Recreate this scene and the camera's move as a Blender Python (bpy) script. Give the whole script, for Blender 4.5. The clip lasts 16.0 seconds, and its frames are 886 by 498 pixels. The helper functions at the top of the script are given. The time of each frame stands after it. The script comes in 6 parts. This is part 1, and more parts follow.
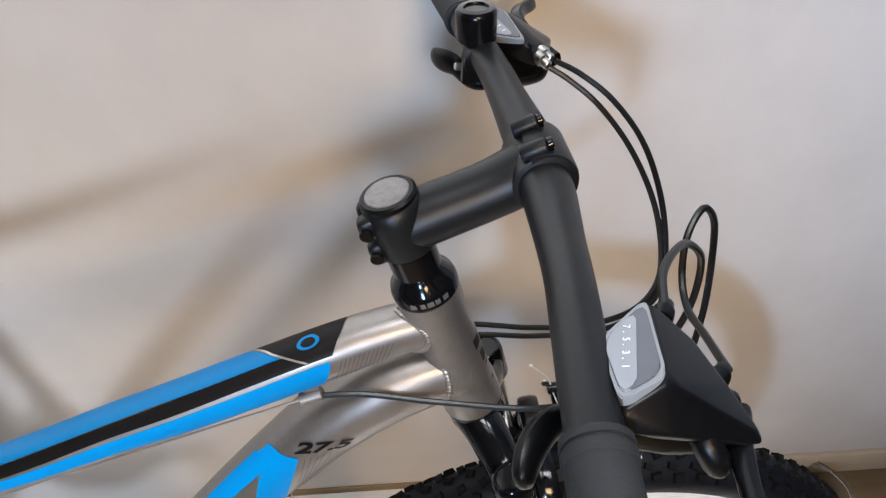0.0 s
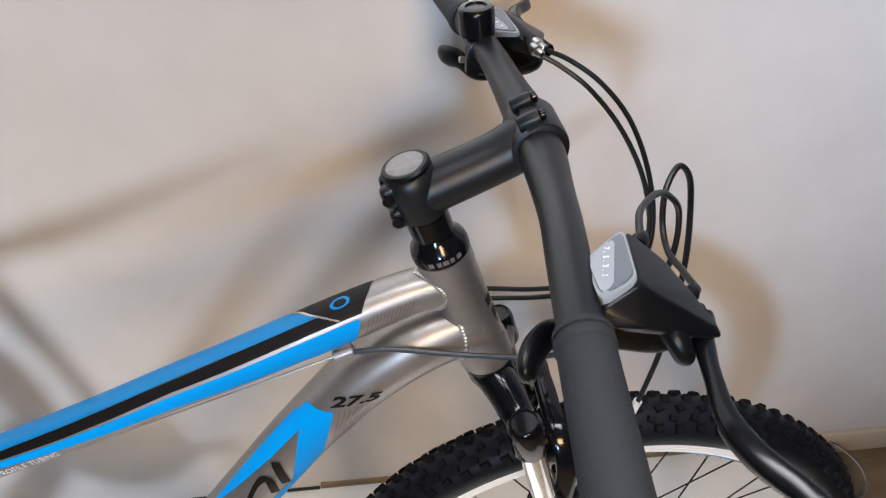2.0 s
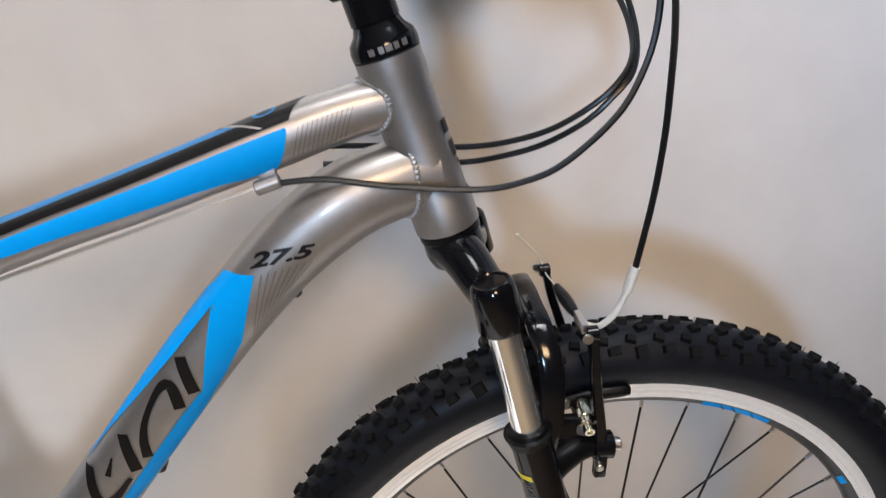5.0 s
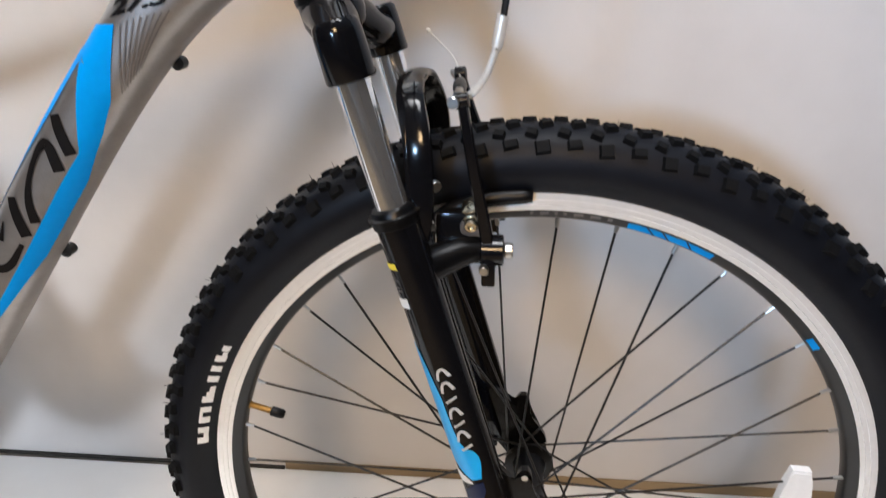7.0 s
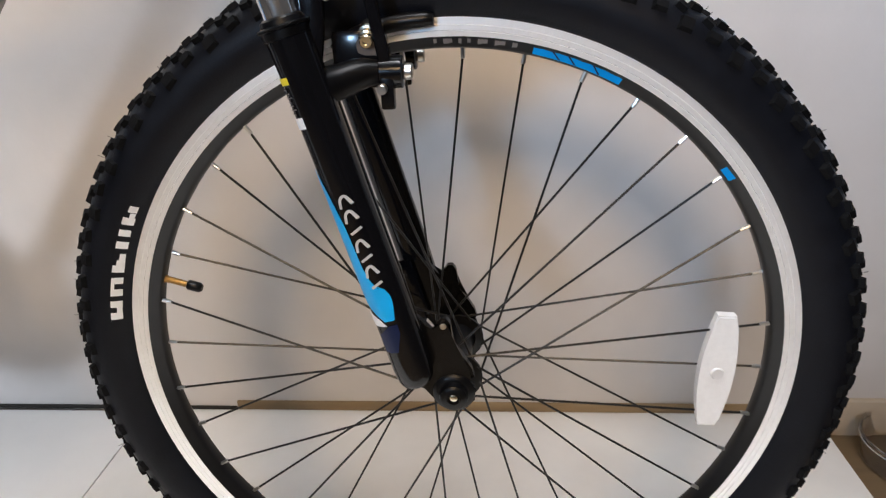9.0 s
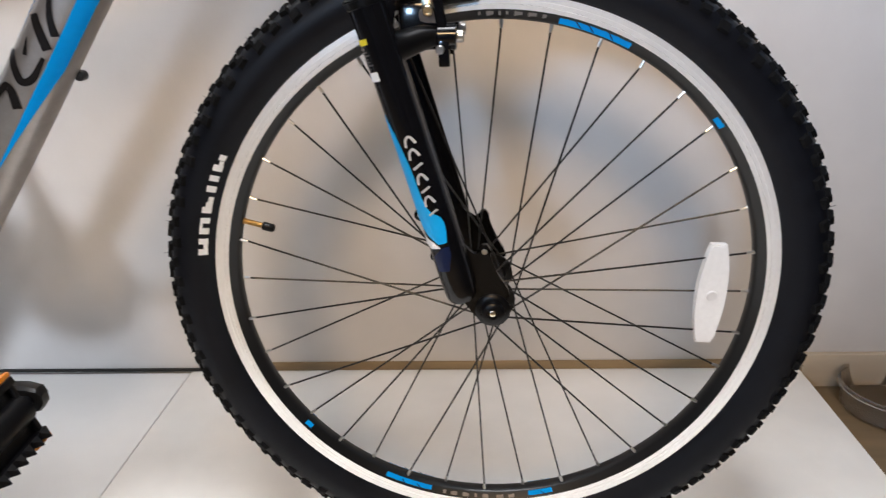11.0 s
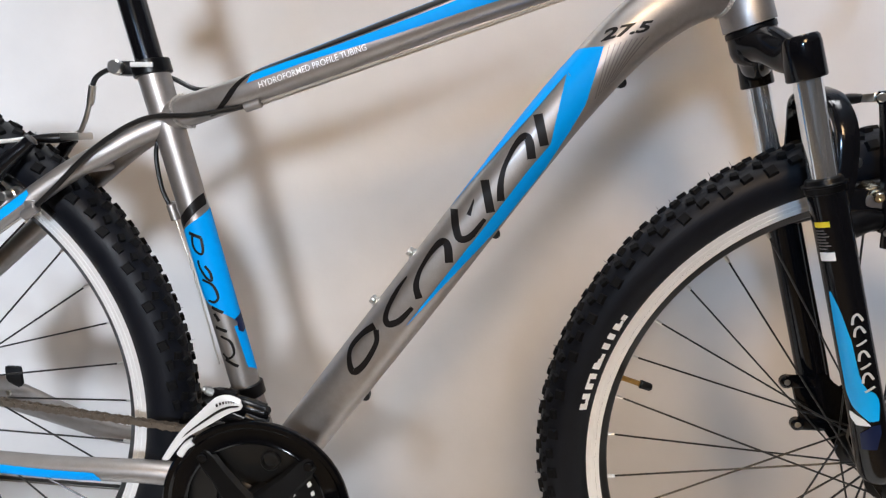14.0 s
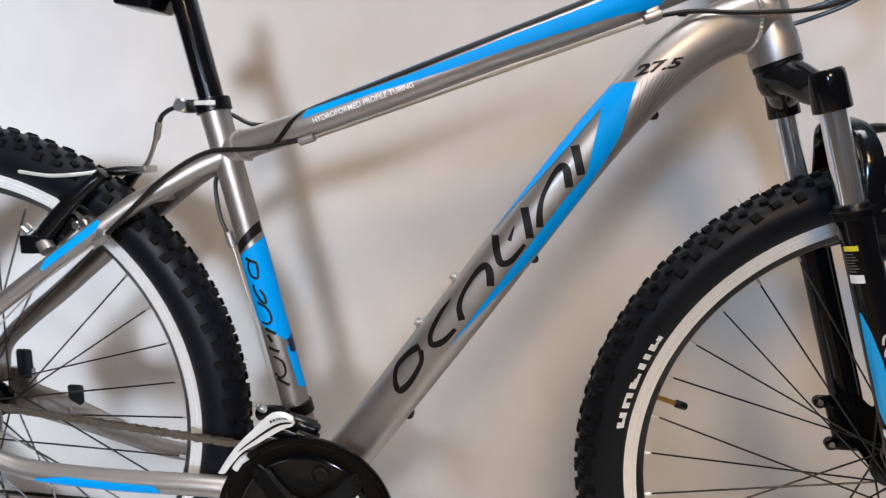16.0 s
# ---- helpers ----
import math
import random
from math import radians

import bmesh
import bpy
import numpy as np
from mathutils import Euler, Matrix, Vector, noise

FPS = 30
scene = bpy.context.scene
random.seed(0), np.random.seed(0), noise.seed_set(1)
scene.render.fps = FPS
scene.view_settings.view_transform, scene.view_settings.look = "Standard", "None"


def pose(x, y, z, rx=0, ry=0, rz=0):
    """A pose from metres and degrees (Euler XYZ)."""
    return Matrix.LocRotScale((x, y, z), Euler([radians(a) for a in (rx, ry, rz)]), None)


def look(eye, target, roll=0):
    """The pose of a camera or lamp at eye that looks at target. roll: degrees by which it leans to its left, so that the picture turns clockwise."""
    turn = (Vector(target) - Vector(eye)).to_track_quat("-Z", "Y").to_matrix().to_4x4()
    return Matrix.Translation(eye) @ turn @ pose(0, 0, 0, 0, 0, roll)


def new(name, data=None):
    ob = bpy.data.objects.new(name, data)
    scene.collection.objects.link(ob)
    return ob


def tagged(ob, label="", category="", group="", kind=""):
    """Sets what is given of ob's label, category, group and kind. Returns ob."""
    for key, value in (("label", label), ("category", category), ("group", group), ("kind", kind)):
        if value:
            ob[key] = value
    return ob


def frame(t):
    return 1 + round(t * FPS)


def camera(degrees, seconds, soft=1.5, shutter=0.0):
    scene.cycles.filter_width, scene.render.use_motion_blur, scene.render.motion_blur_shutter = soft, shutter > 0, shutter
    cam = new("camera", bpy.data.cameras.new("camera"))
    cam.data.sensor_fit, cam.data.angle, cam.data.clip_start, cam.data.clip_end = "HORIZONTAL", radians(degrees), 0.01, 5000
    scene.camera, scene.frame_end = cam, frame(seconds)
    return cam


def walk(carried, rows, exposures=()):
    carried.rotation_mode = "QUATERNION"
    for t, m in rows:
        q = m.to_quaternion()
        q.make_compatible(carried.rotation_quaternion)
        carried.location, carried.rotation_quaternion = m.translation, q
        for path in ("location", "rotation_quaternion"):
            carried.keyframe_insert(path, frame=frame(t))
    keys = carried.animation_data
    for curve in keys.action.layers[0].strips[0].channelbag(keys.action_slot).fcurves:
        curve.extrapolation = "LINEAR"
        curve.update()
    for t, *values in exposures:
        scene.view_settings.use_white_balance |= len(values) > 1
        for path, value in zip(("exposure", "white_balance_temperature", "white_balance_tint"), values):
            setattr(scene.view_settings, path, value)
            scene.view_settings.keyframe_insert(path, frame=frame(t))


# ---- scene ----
cam = camera(66.7, 16.0, soft=1.2, shutter=0.4)

PATH = [
    (0, (-0.24, -0.343, 1.227), (-0.015, 1.186, -0.043), 3.8),
    (0.5, (-0.24, -0.344, 1.252), (-0.018, 1.195, -0.007), 3.3),
    (1, (-0.245, -0.366, 1.279), (0.003, 1.196, 0.055), 3.7),
    (1.5, (-0.25, -0.389, 1.263), (0.002, 1.138, -0.003), 3.3),
    (2, (-0.248, -0.417, 1.238), (-0.062, 1.147, 0.006), 0.6),
    (2.5, (-0.238, -0.444, 1.212), (-0.096, 1.224, 0.118), -0.3),
    (3, (-0.237, -0.465, 1.173), (-0.141, 1.335, 0.307), -1.5),
    (3.5, (-0.217, -0.483, 1.118), (-0.16, 1.372, 0.371), -0.9),
    (4, (-0.203, -0.48, 1.064), (-0.141, 1.365, 0.295), -0.9),
    (4.5, (-0.208, -0.472, 1.018), (-0.061, 1.342, 0.189), -1.5),
    (4.7, (-0.215, -0.47, 0.996), (-0.014, 1.357, 0.208), 0.2),
    (6.8, (-0.035, -0.488, 0.825), (-0.221, 1.347, 0.05), -1.0),
    (7, (-0.024, -0.495, 0.803), (-0.221, 1.332, 0.013), -1.0),
    (7.5, (0.003, -0.501, 0.765), (-0.203, 1.322, -0.031), -2.1),
    (8, (0.023, -0.501, 0.735), (-0.196, 1.318, -0.069), -2.6),
    (8.5, (0.031, -0.506, 0.698), (-0.166, 1.316, -0.103), -2.4),
    (8.7, (0.034, -0.513, 0.687), (-0.142, 1.32, -0.094), -2.3),
    (10.8, (0.009, -0.651, 0.656), (-0.086, 1.199, -0.099), -2.7),
    (11, (-0.007, -0.658, 0.655), (-0.13, 1.195, -0.088), -2.4),
    (11.5, (-0.058, -0.675, 0.659), (-0.204, 1.198, -0.027), -3.4),
    (12, (-0.14, -0.701, 0.662), (-0.223, 1.186, 0.004), -2.0),
    (12.5, (-0.249, -0.722, 0.691), (-0.229, 1.222, 0.224), -0.1),
    (13, (-0.296, -0.728, 0.701), (-0.378, 1.217, 0.244), -0.8),
    (13.5, (-0.322, -0.713, 0.699), (-0.582, 1.227, 0.289), 0.2),
    (14, (-0.357, -0.702, 0.701), (-0.622, 1.243, 0.318), 0.0),
    (14.5, (-0.358, -0.685, 0.707), (-0.602, 1.272, 0.371), -1.7),
    (15, (-0.363, -0.673, 0.704), (-0.623, 1.283, 0.377), -1.6),
    (15.5, (-0.371, -0.688, 0.704), (-0.659, 1.264, 0.375), -1.2),
    (16, (-0.372, -0.742, 0.706), (-0.705, 1.206, 0.4), -0.5),
]
EXPOSURE = [(0, -0.30), (1, -0.22), (1.5, -0.33), (2.5, -0.22), (3, -0.31), (3.6, -0.50), (4.6, -0.33), (7, -0.10), (8.5, -0.20), (12, -0.10), (14, -0.12), (16, -0.20)]
walk(cam, [(t, look(eye, target, roll)) for t, eye, target, roll in PATH], EXPOSURE)

# ---- world and light ----
world = bpy.data.worlds.new("world")
scene.world = world
world.use_nodes = True
bg = world.node_tree.nodes["Background"]
bg.inputs[0].default_value = (0.80, 0.88, 1.0, 1)
bg.inputs[1].default_value = 0.25


def lamp(name, eye, target, size, power, colour, size_y=None, spread=180):
    data = bpy.data.lights.new(name, "AREA")
    data.energy, data.color, data.size, data.spread = power, colour, size, radians(spread)
    if size_y:
        data.shape, data.size_y = "RECTANGLE", size_y
    ob = new(name, data)
    ob.matrix_world = look(eye, target)
    return ob


COOL = (0.43, 0.67, 1.0)
WARM = (1.0, 0.69, 0.39)
lamp("window_light_left", (-1.05, -3.75, 1.42), (0.95, 0.39, 1.92), 0.38, 27.5, COOL, spread=52)
lamp("window_light_right", (0.0, -3.7, 1.25), (-2.05, 0.39, 0.66), 0.38, 23, (0.78, 0.87, 1.0), spread=44)
lamp("room_lamp", (-0.1, -2.9, 2.2), (-0.02, 0.39, 1.02), 0.70, 7.7, WARM, spread=54)
# added overhead fill, no lamp seen: lifts the boards, beam kept off the wall
lamp("overhead_fill", (-0.2, -0.9, 2.55), (-0.2, -0.85, 0.0), 1.2, 19.5, (0.96, 0.97, 1.0), spread=56)

# ---- materials ----


def mat(name, colour, rough=0.5, metal=0.0, grain=0.0, scale=60.0, bump=0.0, bump_scale=300.0, coat=0.0, stretch=(1, 1, 1), rough_var=0.0, spec=0.5):
    m = bpy.data.materials.new(name)
    m.use_nodes = True
    nt = m.node_tree
    b = nt.nodes["Principled BSDF"]
    b.inputs["Base Color"].default_value = (*colour, 1)
    b.inputs["Roughness"].default_value = rough
    b.inputs["Metallic"].default_value = metal
    b.inputs["Coat Weight"].default_value = coat
    b.inputs["Specular IOR Level"].default_value = spec
    b.inputs["Coat Roughness"].default_value = 0.08
    tc = nt.nodes.new("ShaderNodeTexCoord")
    mp = nt.nodes.new("ShaderNodeMapping")
    mp.inputs["Scale"].default_value = stretch
    nt.links.new(tc.outputs["Object"], mp.inputs["Vector"])
    if grain or rough_var:
        big = nt.nodes.new("ShaderNodeTexNoise")
        big.inputs["Scale"].default_value, big.inputs["Detail"].default_value = scale * 0.12, 3
        small = nt.nodes.new("ShaderNodeTexNoise")
        small.inputs["Scale"].default_value, small.inputs["Detail"].default_value = scale, 5
        add = nt.nodes.new("ShaderNodeMath")
        add.operation = "ADD"
        for n_ in (big, small):
            nt.links.new(mp.outputs[0], n_.inputs["Vector"])
        nt.links.new(big.outputs["Fac"], add.inputs[0])
        nt.links.new(small.outputs["Fac"], add.inputs[1])
        if grain:
            rng = nt.nodes.new("ShaderNodeMapRange")
            rng.inputs["From Min"].default_value, rng.inputs["From Max"].default_value = 0.6, 1.4
            rng.inputs["To Min"].default_value, rng.inputs["To Max"].default_value = 1 - grain, 1 + grain
            mul = nt.nodes.new("ShaderNodeVectorMath")
            mul.operation = "SCALE"
            mul.inputs[0].default_value = colour
            nt.links.new(add.outputs[0], rng.inputs["Value"])
            nt.links.new(rng.outputs[0], mul.inputs["Scale"])
            nt.links.new(mul.outputs[0], b.inputs["Base Color"])
        if rough_var:
            r2 = nt.nodes.new("ShaderNodeMapRange")
            r2.inputs["From Min"].default_value, r2.inputs["From Max"].default_value = 0.6, 1.4
            r2.inputs["To Min"].default_value, r2.inputs["To Max"].default_value = max(0.02, rough - rough_var), rough + rough_var
            nt.links.new(add.outputs[0], r2.inputs["Value"])
            nt.links.new(r2.outputs[0], b.inputs["Roughness"])
    if bump:
        nz = nt.nodes.new("ShaderNodeTexNoise")
        nz.inputs["Scale"].default_value, nz.inputs["Detail"].default_value = bump_scale, 4
        bp = nt.nodes.new("ShaderNodeBump")
        bp.inputs["Strength"].default_value, bp.inputs["Distance"].default_value = bump, 0.001
        nt.links.new(mp.outputs[0], nz.inputs["Vector"])
        nt.links.new(nz.outputs["Fac"], bp.inputs["Height"])
        nt.links.new(bp.outputs[0], b.inputs["Normal"])
    return m


def glass(name, colour, rough=0.05):
    m = bpy.data.materials.new(name)
    m.use_nodes = True
    b = m.node_tree.nodes["Principled BSDF"]
    b.inputs["Base Color"].default_value = (*colour, 1)
    b.inputs["Roughness"].default_value = rough
    b.inputs["Transmission Weight"].default_value = 1.0
    b.inputs["IOR"].default_value = 1.45
    return m


def glow(name, colour, strength):
    m = bpy.data.materials.new(name)
    m.use_nodes = True
    b = m.node_tree.nodes["Principled BSDF"]
    b.inputs["Base Color"].default_value = (0.8, 0.8, 0.8, 1)
    b.inputs["Emission Color"].default_value = (*colour, 1)
    b.inputs["Emission Strength"].default_value = strength
    return m


# for walls out of view: kept dark so they bounce little light
ROOM = mat("dark_unseen_wall", (0.13, 0.12, 0.11), 0.8, grain=0.08, scale=9, bump=0.25, bump_scale=90)
WALL = mat("painted_wall", (0.62, 0.595, 0.58), 0.75, grain=0.08, scale=9, bump=0.25, bump_scale=90)
BOARD = mat("white_board", (0.87, 0.84, 0.80), 0.42, grain=0.07, scale=14, bump=0.12, bump_scale=120, rough_var=0.1)
BOARD_B = mat("grey_white_board", (0.82, 0.81, 0.80), 0.42, grain=0.04, scale=14, bump=0.12, bump_scale=120, rough_var=0.1)
WOOD = mat("brown_wood", (0.17, 0.115, 0.06), 0.45, grain=0.35, scale=40, bump=0.2, bump_scale=120, stretch=(0.12, 1, 1))
SKIRT = mat("beige_skirting", (0.50, 0.42, 0.32), 0.6, grain=0.15, scale=30, bump=0.15, stretch=(0.2, 1, 1))
FOOT_STRIP = mat("brown_foot_strip", (0.25, 0.175, 0.095), 0.6, grain=0.5, scale=30, bump=0.15, stretch=(0.2, 1, 1))
DARK = mat("dark_gap", (0.02, 0.018, 0.016), 0.9, grain=0.2)
PAINT = mat("champagne_silver_paint", (0.30, 0.277, 0.263), 0.44, 0.82, grain=0.10, scale=900, bump=0.05, bump_scale=1500, coat=0.24)
WELD = mat("weld_bead", (0.44, 0.41, 0.38), 0.30, 0.75, grain=0.1, scale=500, bump=0.3, bump_scale=500, coat=0.3)
BLUE = mat("blue_decal", (0.0, 0.265, 0.70), 0.45, 0.0, grain=0.05, scale=200, spec=0.06)
SKYBLUE = mat("sky_blue_decal", (0.002, 0.37, 0.80), 0.30, 0.0, grain=0.05, scale=200, coat=0.2, spec=0.3)
CYAN = mat("light_blue_decal", (0.0, 0.155, 0.39), 0.40, 0.0, grain=0.05, scale=200, coat=0.05, spec=0.2)
INK = mat("black_decal", (0.007, 0.006, 0.006), 0.40, 0.0, grain=0.2, scale=200, spec=0.15)
LIGHTINK = mat("pale_decal", (0.85, 0.85, 0.85), 0.4, 0.0, grain=0.05, scale=200)
PALEINK = mat("dull_pale_decal", (0.48, 0.47, 0.46), 0.4, 0.0, grain=0.05, scale=200)
GREYINK = mat("grey_decal", (0.17, 0.155, 0.15), 0.4, 0.4, grain=0.1, scale=200)
NAVY = mat("navy_decal", (0.004, 0.010, 0.045), 0.35, grain=0.05, coat=0.05, spec=0.2)
YELLOW = mat("yellow_decal", (0.75, 0.62, 0.03), 0.4, grain=0.05)
GLOSS = mat("gloss_black_paint", (0.004, 0.004, 0.005), 0.12, 0.0, grain=0.2, scale=80, coat=0.05, rough_var=0.04, spec=0.28)
GUARD = mat("black_guard_plastic", (0.0025, 0.0025, 0.003), 0.10, 0.0, grain=0.2, scale=80, spec=0.22, rough_var=0.03)
LEVER = mat("black_lever_lacquer", (0.0035, 0.0035, 0.004), 0.22, 0.0, grain=0.2, scale=80, spec=0.22)
MATTE = mat("satin_black_alloy", (0.0066, 0.0072, 0.0085), 0.40, 0.0, grain=0.12, scale=700, bump=0.08, bump_scale=1200, spec=0.33)
PLASTIC = mat("black_plastic", (0.0028, 0.0028, 0.0033), 0.32, 0.0, grain=0.2, scale=300, bump=0.1, bump_scale=900, spec=0.20)
GREYPLASTIC = mat("pale_display_rim", (0.22, 0.235, 0.26), 0.40, 0.0, grain=0.06, scale=100)
CAPFILM = mat("scuffed_cap_film", (0.15, 0.14, 0.14), 0.34, 0.2, grain=0.45, scale=160, bump=0.4, bump_scale=400, coat=0.1)
DISPLAY = mat("display_window", (0.065, 0.072, 0.095), 0.22, 0.0, grain=0.1, scale=60, coat=0.3)
WINDOW = mat("pale_gear_window", (0.23, 0.25, 0.29), 0.30, 0.0, grain=0.10, scale=60, coat=0.3)
GRIP = mat("rubber_grip", (0.0160, 0.0180, 0.0208), 0.70, 0.0, grain=0.15, scale=300, bump=0.35, bump_scale=700, spec=0.30)
TYRE = mat("tyre_sidewall_rubber", (0.0045, 0.0052, 0.0080), 0.46, 0.0, grain=0.3, scale=60, bump=0.2, bump_scale=500, rough_var=0.1, spec=0.16)
TREAD = mat("tread_rubber", (0.0040, 0.0040, 0.0045), 0.68, 0.0, grain=0.35, scale=120, bump=0.3, bump_scale=600, spec=0.10)
ALLOY = mat("machined_rim", (0.95, 0.95, 0.95), 0.29, 0.46, grain=0.05, scale=200, bump=0.08, bump_scale=600)
RIMBLACK = mat("black_rim", (0.006, 0.006, 0.0065), 0.34, 0.0, grain=0.2, scale=200, coat=0.1, spec=0.35)
CHROME = mat("polished_stanchion", (0.95, 0.94, 0.93), 0.13, 0.93, grain=0.03, scale=300, rough_var=0.04)
STEEL = mat("steel", (0.58, 0.57, 0.55), 0.28, 1.0, grain=0.08, scale=400)
BOLT = mat("brassy_zinc_bolt", (0.66, 0.60, 0.48), 0.24, 1.0, grain=0.12, scale=500)
SPOKE = mat("dark_spoke", (0.010, 0.0095, 0.009), 0.35, 0.3, grain=0.2, scale=200)
CABLE = mat("cable_housing", (0.005, 0.005, 0.0055), 0.34, 0.0, grain=0.2, scale=300, spec=0.4)
WIRE = mat("bare_steel_wire", (0.50, 0.47, 0.43), 0.35, 0.7, grain=0.1, scale=600)
INNER = mat("brake_cable_wire", (0.80, 0.79, 0.76), 0.35, 0.5, grain=0.1, scale=600)
CHAIN = mat("oiled_chain", (0.22, 0.185, 0.15), 0.4, 0.85, grain=0.3, scale=400)
BRASS = mat("brass_valve", (0.30, 0.17, 0.05), 0.42, 0.8, grain=0.3, scale=400)
AMBER = mat("amber_reflector", (0.60, 0.19, 0.015), 0.22, 0.0, grain=0.08, scale=300, coat=0.6)
REFL = mat("white_reflector", (0.80, 0.80, 0.80), 0.25, 0.0, grain=0.05, scale=200, bump=0.3, bump_scale=900, coat=0.5)
WHITEPL = mat("white_plate", (0.72, 0.72, 0.72), 0.3, 0.2, grain=0.05, scale=100, coat=0.3)
CRANK = mat("grey_black_crank", (0.0075, 0.0070, 0.0070), 0.36, 0.0, grain=0.15, scale=200, spec=0.30)
CLEAR = glass("clear_plastic", (0.93, 0.94, 0.96), 0.12)
SKYGLOW = glow("bright_window_sky", (0.94, 0.99, 1.0), 1.35)

# ---- building helpers ----


def link(name, mesh, material, parent=None, label="", m=Matrix()):
    ob = new(name, mesh)
    if material and not mesh.materials:
        mesh.materials.append(material)
    if parent is not None:
        ob.parent = parent
        ob.matrix_parent_inverse = WORLD_OF[parent.name].inverted()
    ob.matrix_basis = m
    WORLD_OF[ob.name] = m.copy()
    if label:
        tagged(ob, label)
    return ob


WORLD_OF = {}


def part(name, bm, material, parent=None, label="", m=Matrix(), smooth=True):
    bmesh.ops.recalc_face_normals(bm, faces=bm.faces)
    mesh = bpy.data.meshes.new(name)
    bm.to_mesh(mesh)
    bm.free()
    if smooth:
        for p in mesh.polygons:
            p.use_smooth = True
    mesh.set_sharp_from_angle(angle=radians(38))
    return link(name, mesh, material, parent, label, m)


def empty(name, place, label, category, group=""):
    ob = new(name)
    ob.matrix_basis = Matrix.Translation(place)
    ob.empty_display_size = 0.05
    WORLD_OF[ob.name] = ob.matrix_basis.copy()
    return tagged(ob, label, category, group)


def box(bm, lo, hi, bevel=0.0, m=None, seg=2):
    r = bmesh.ops.create_cube(bm, size=1.0)
    vs = r["verts"]
    for v in vs:
        v.co = Vector([(lo[i] + hi[i]) / 2 + v.co[i] * (hi[i] - lo[i]) for i in range(3)])
    if bevel:
        es = list({e for v in vs for e in v.link_edges})
        out = bmesh.ops.bevel(bm, geom=es, offset=bevel, segments=seg, affect="EDGES", profile=0.6)
        vs = list({v for f in out["faces"] for v in f.verts} | {v for v in vs if v.is_valid})
    if m is not None:
        bmesh.ops.transform(bm, matrix=m, verts=vs)
    return vs


def axes_from(d, hint=Vector((0, 0, 1))):
    d = d.normalized()
    a = d.cross(hint)
    if a.length < 1e-4:
        a = d.cross(Vector((1, 0, 0)))
    a.normalize()
    return a, d.cross(a).normalized()


def lathe(bm, p, d, profile, n=24, caps=True):
    """A turned body: profile of (distance along d, radius) from p."""
    d = Vector(d).normalized()
    p = Vector(p)
    a, b = axes_from(d)
    rings = []
    for h, r in profile:
        rings.append([bm.verts.new(p + d * h + (a * math.cos(2 * math.pi * k / n) + b * math.sin(2 * math.pi * k / n)) * max(r, 1e-5)) for k in range(n)])
    for r0, r1 in zip(rings, rings[1:]):
        for k in range(n):
            bm.faces.new((r0[k], r0[(k + 1) % n], r1[(k + 1) % n], r1[k]))
    if caps:
        bm.faces.new(rings[0][::-1])
        bm.faces.new(rings[-1])


def rod(bm, p, q, r, n=12, bevel=0.0):
    p, q = Vector(p), Vector(q)
    ln = (q - p).length
    prof = [(0, r), (ln, r)] if not bevel else [(0, r - bevel), (bevel, r), (ln - bevel, r), (ln, r - bevel)]
    lathe(bm, p, q - p, prof, n)


def smooth_path(pts, per=8):
    """Catmull-Rom through tuples of any length."""
    P = [np.array(p, float) for p in pts]
    P = [2 * P[0] - P[1]] + P + [2 * P[-1] - P[-2]]
    out = []
    for i in range(1, len(P) - 2):
        for k in range(per):
            t = k / per
            a, b, c, d = P[i - 1:i + 3]
            out.append(0.5 * (2 * b + (c - a) * t + (2 * a - 5 * b + 4 * c - d) * t * t + (3 * b - a - 3 * c + d) * t ** 3))
    out.append(P[-2])
    return out


def hose(bm, pts, r, n=10, per=8, caps=True):
    """A round tube of constant or given radius along a smooth path of points (x, y, z[, r])."""
    path = smooth_path([p if len(p) == 4 else (*p, r) for p in pts], per)
    ref = None
    rings = []
    for i, p in enumerate(path):
        d = Vector((path[min(i + 1, len(path) - 1)] - path[max(i - 1, 0)])[:3]).normalized()
        if ref is None:
            ref = axes_from(d)[0]
        ref = (ref - d * ref.dot(d)).normalized()
        b = d.cross(ref)
        rings.append([bm.verts.new(Vector(p[:3]) + (ref * math.cos(2 * math.pi * k / n) + b * math.sin(2 * math.pi * k / n)) * p[3]) for k in range(n)])
    for r0, r1 in zip(rings, rings[1:]):
        for k in range(n):
            bm.faces.new((r0[k], r0[(k + 1) % n], r1[(k + 1) % n], r1[k]))
    if caps:
        bm.faces.new(rings[0][::-1])
        bm.faces.new(rings[-1])


# the frame stands in an upright plane that is turned a little against the wall
SLOPE, SHIFT = 0.070, 0.011
SIDE = Vector((SLOPE, -1, 0)).normalized()


def fr(x, z, off=0.0):
    return Vector((x, SLOPE * x + SHIFT, z)) + SIDE * off


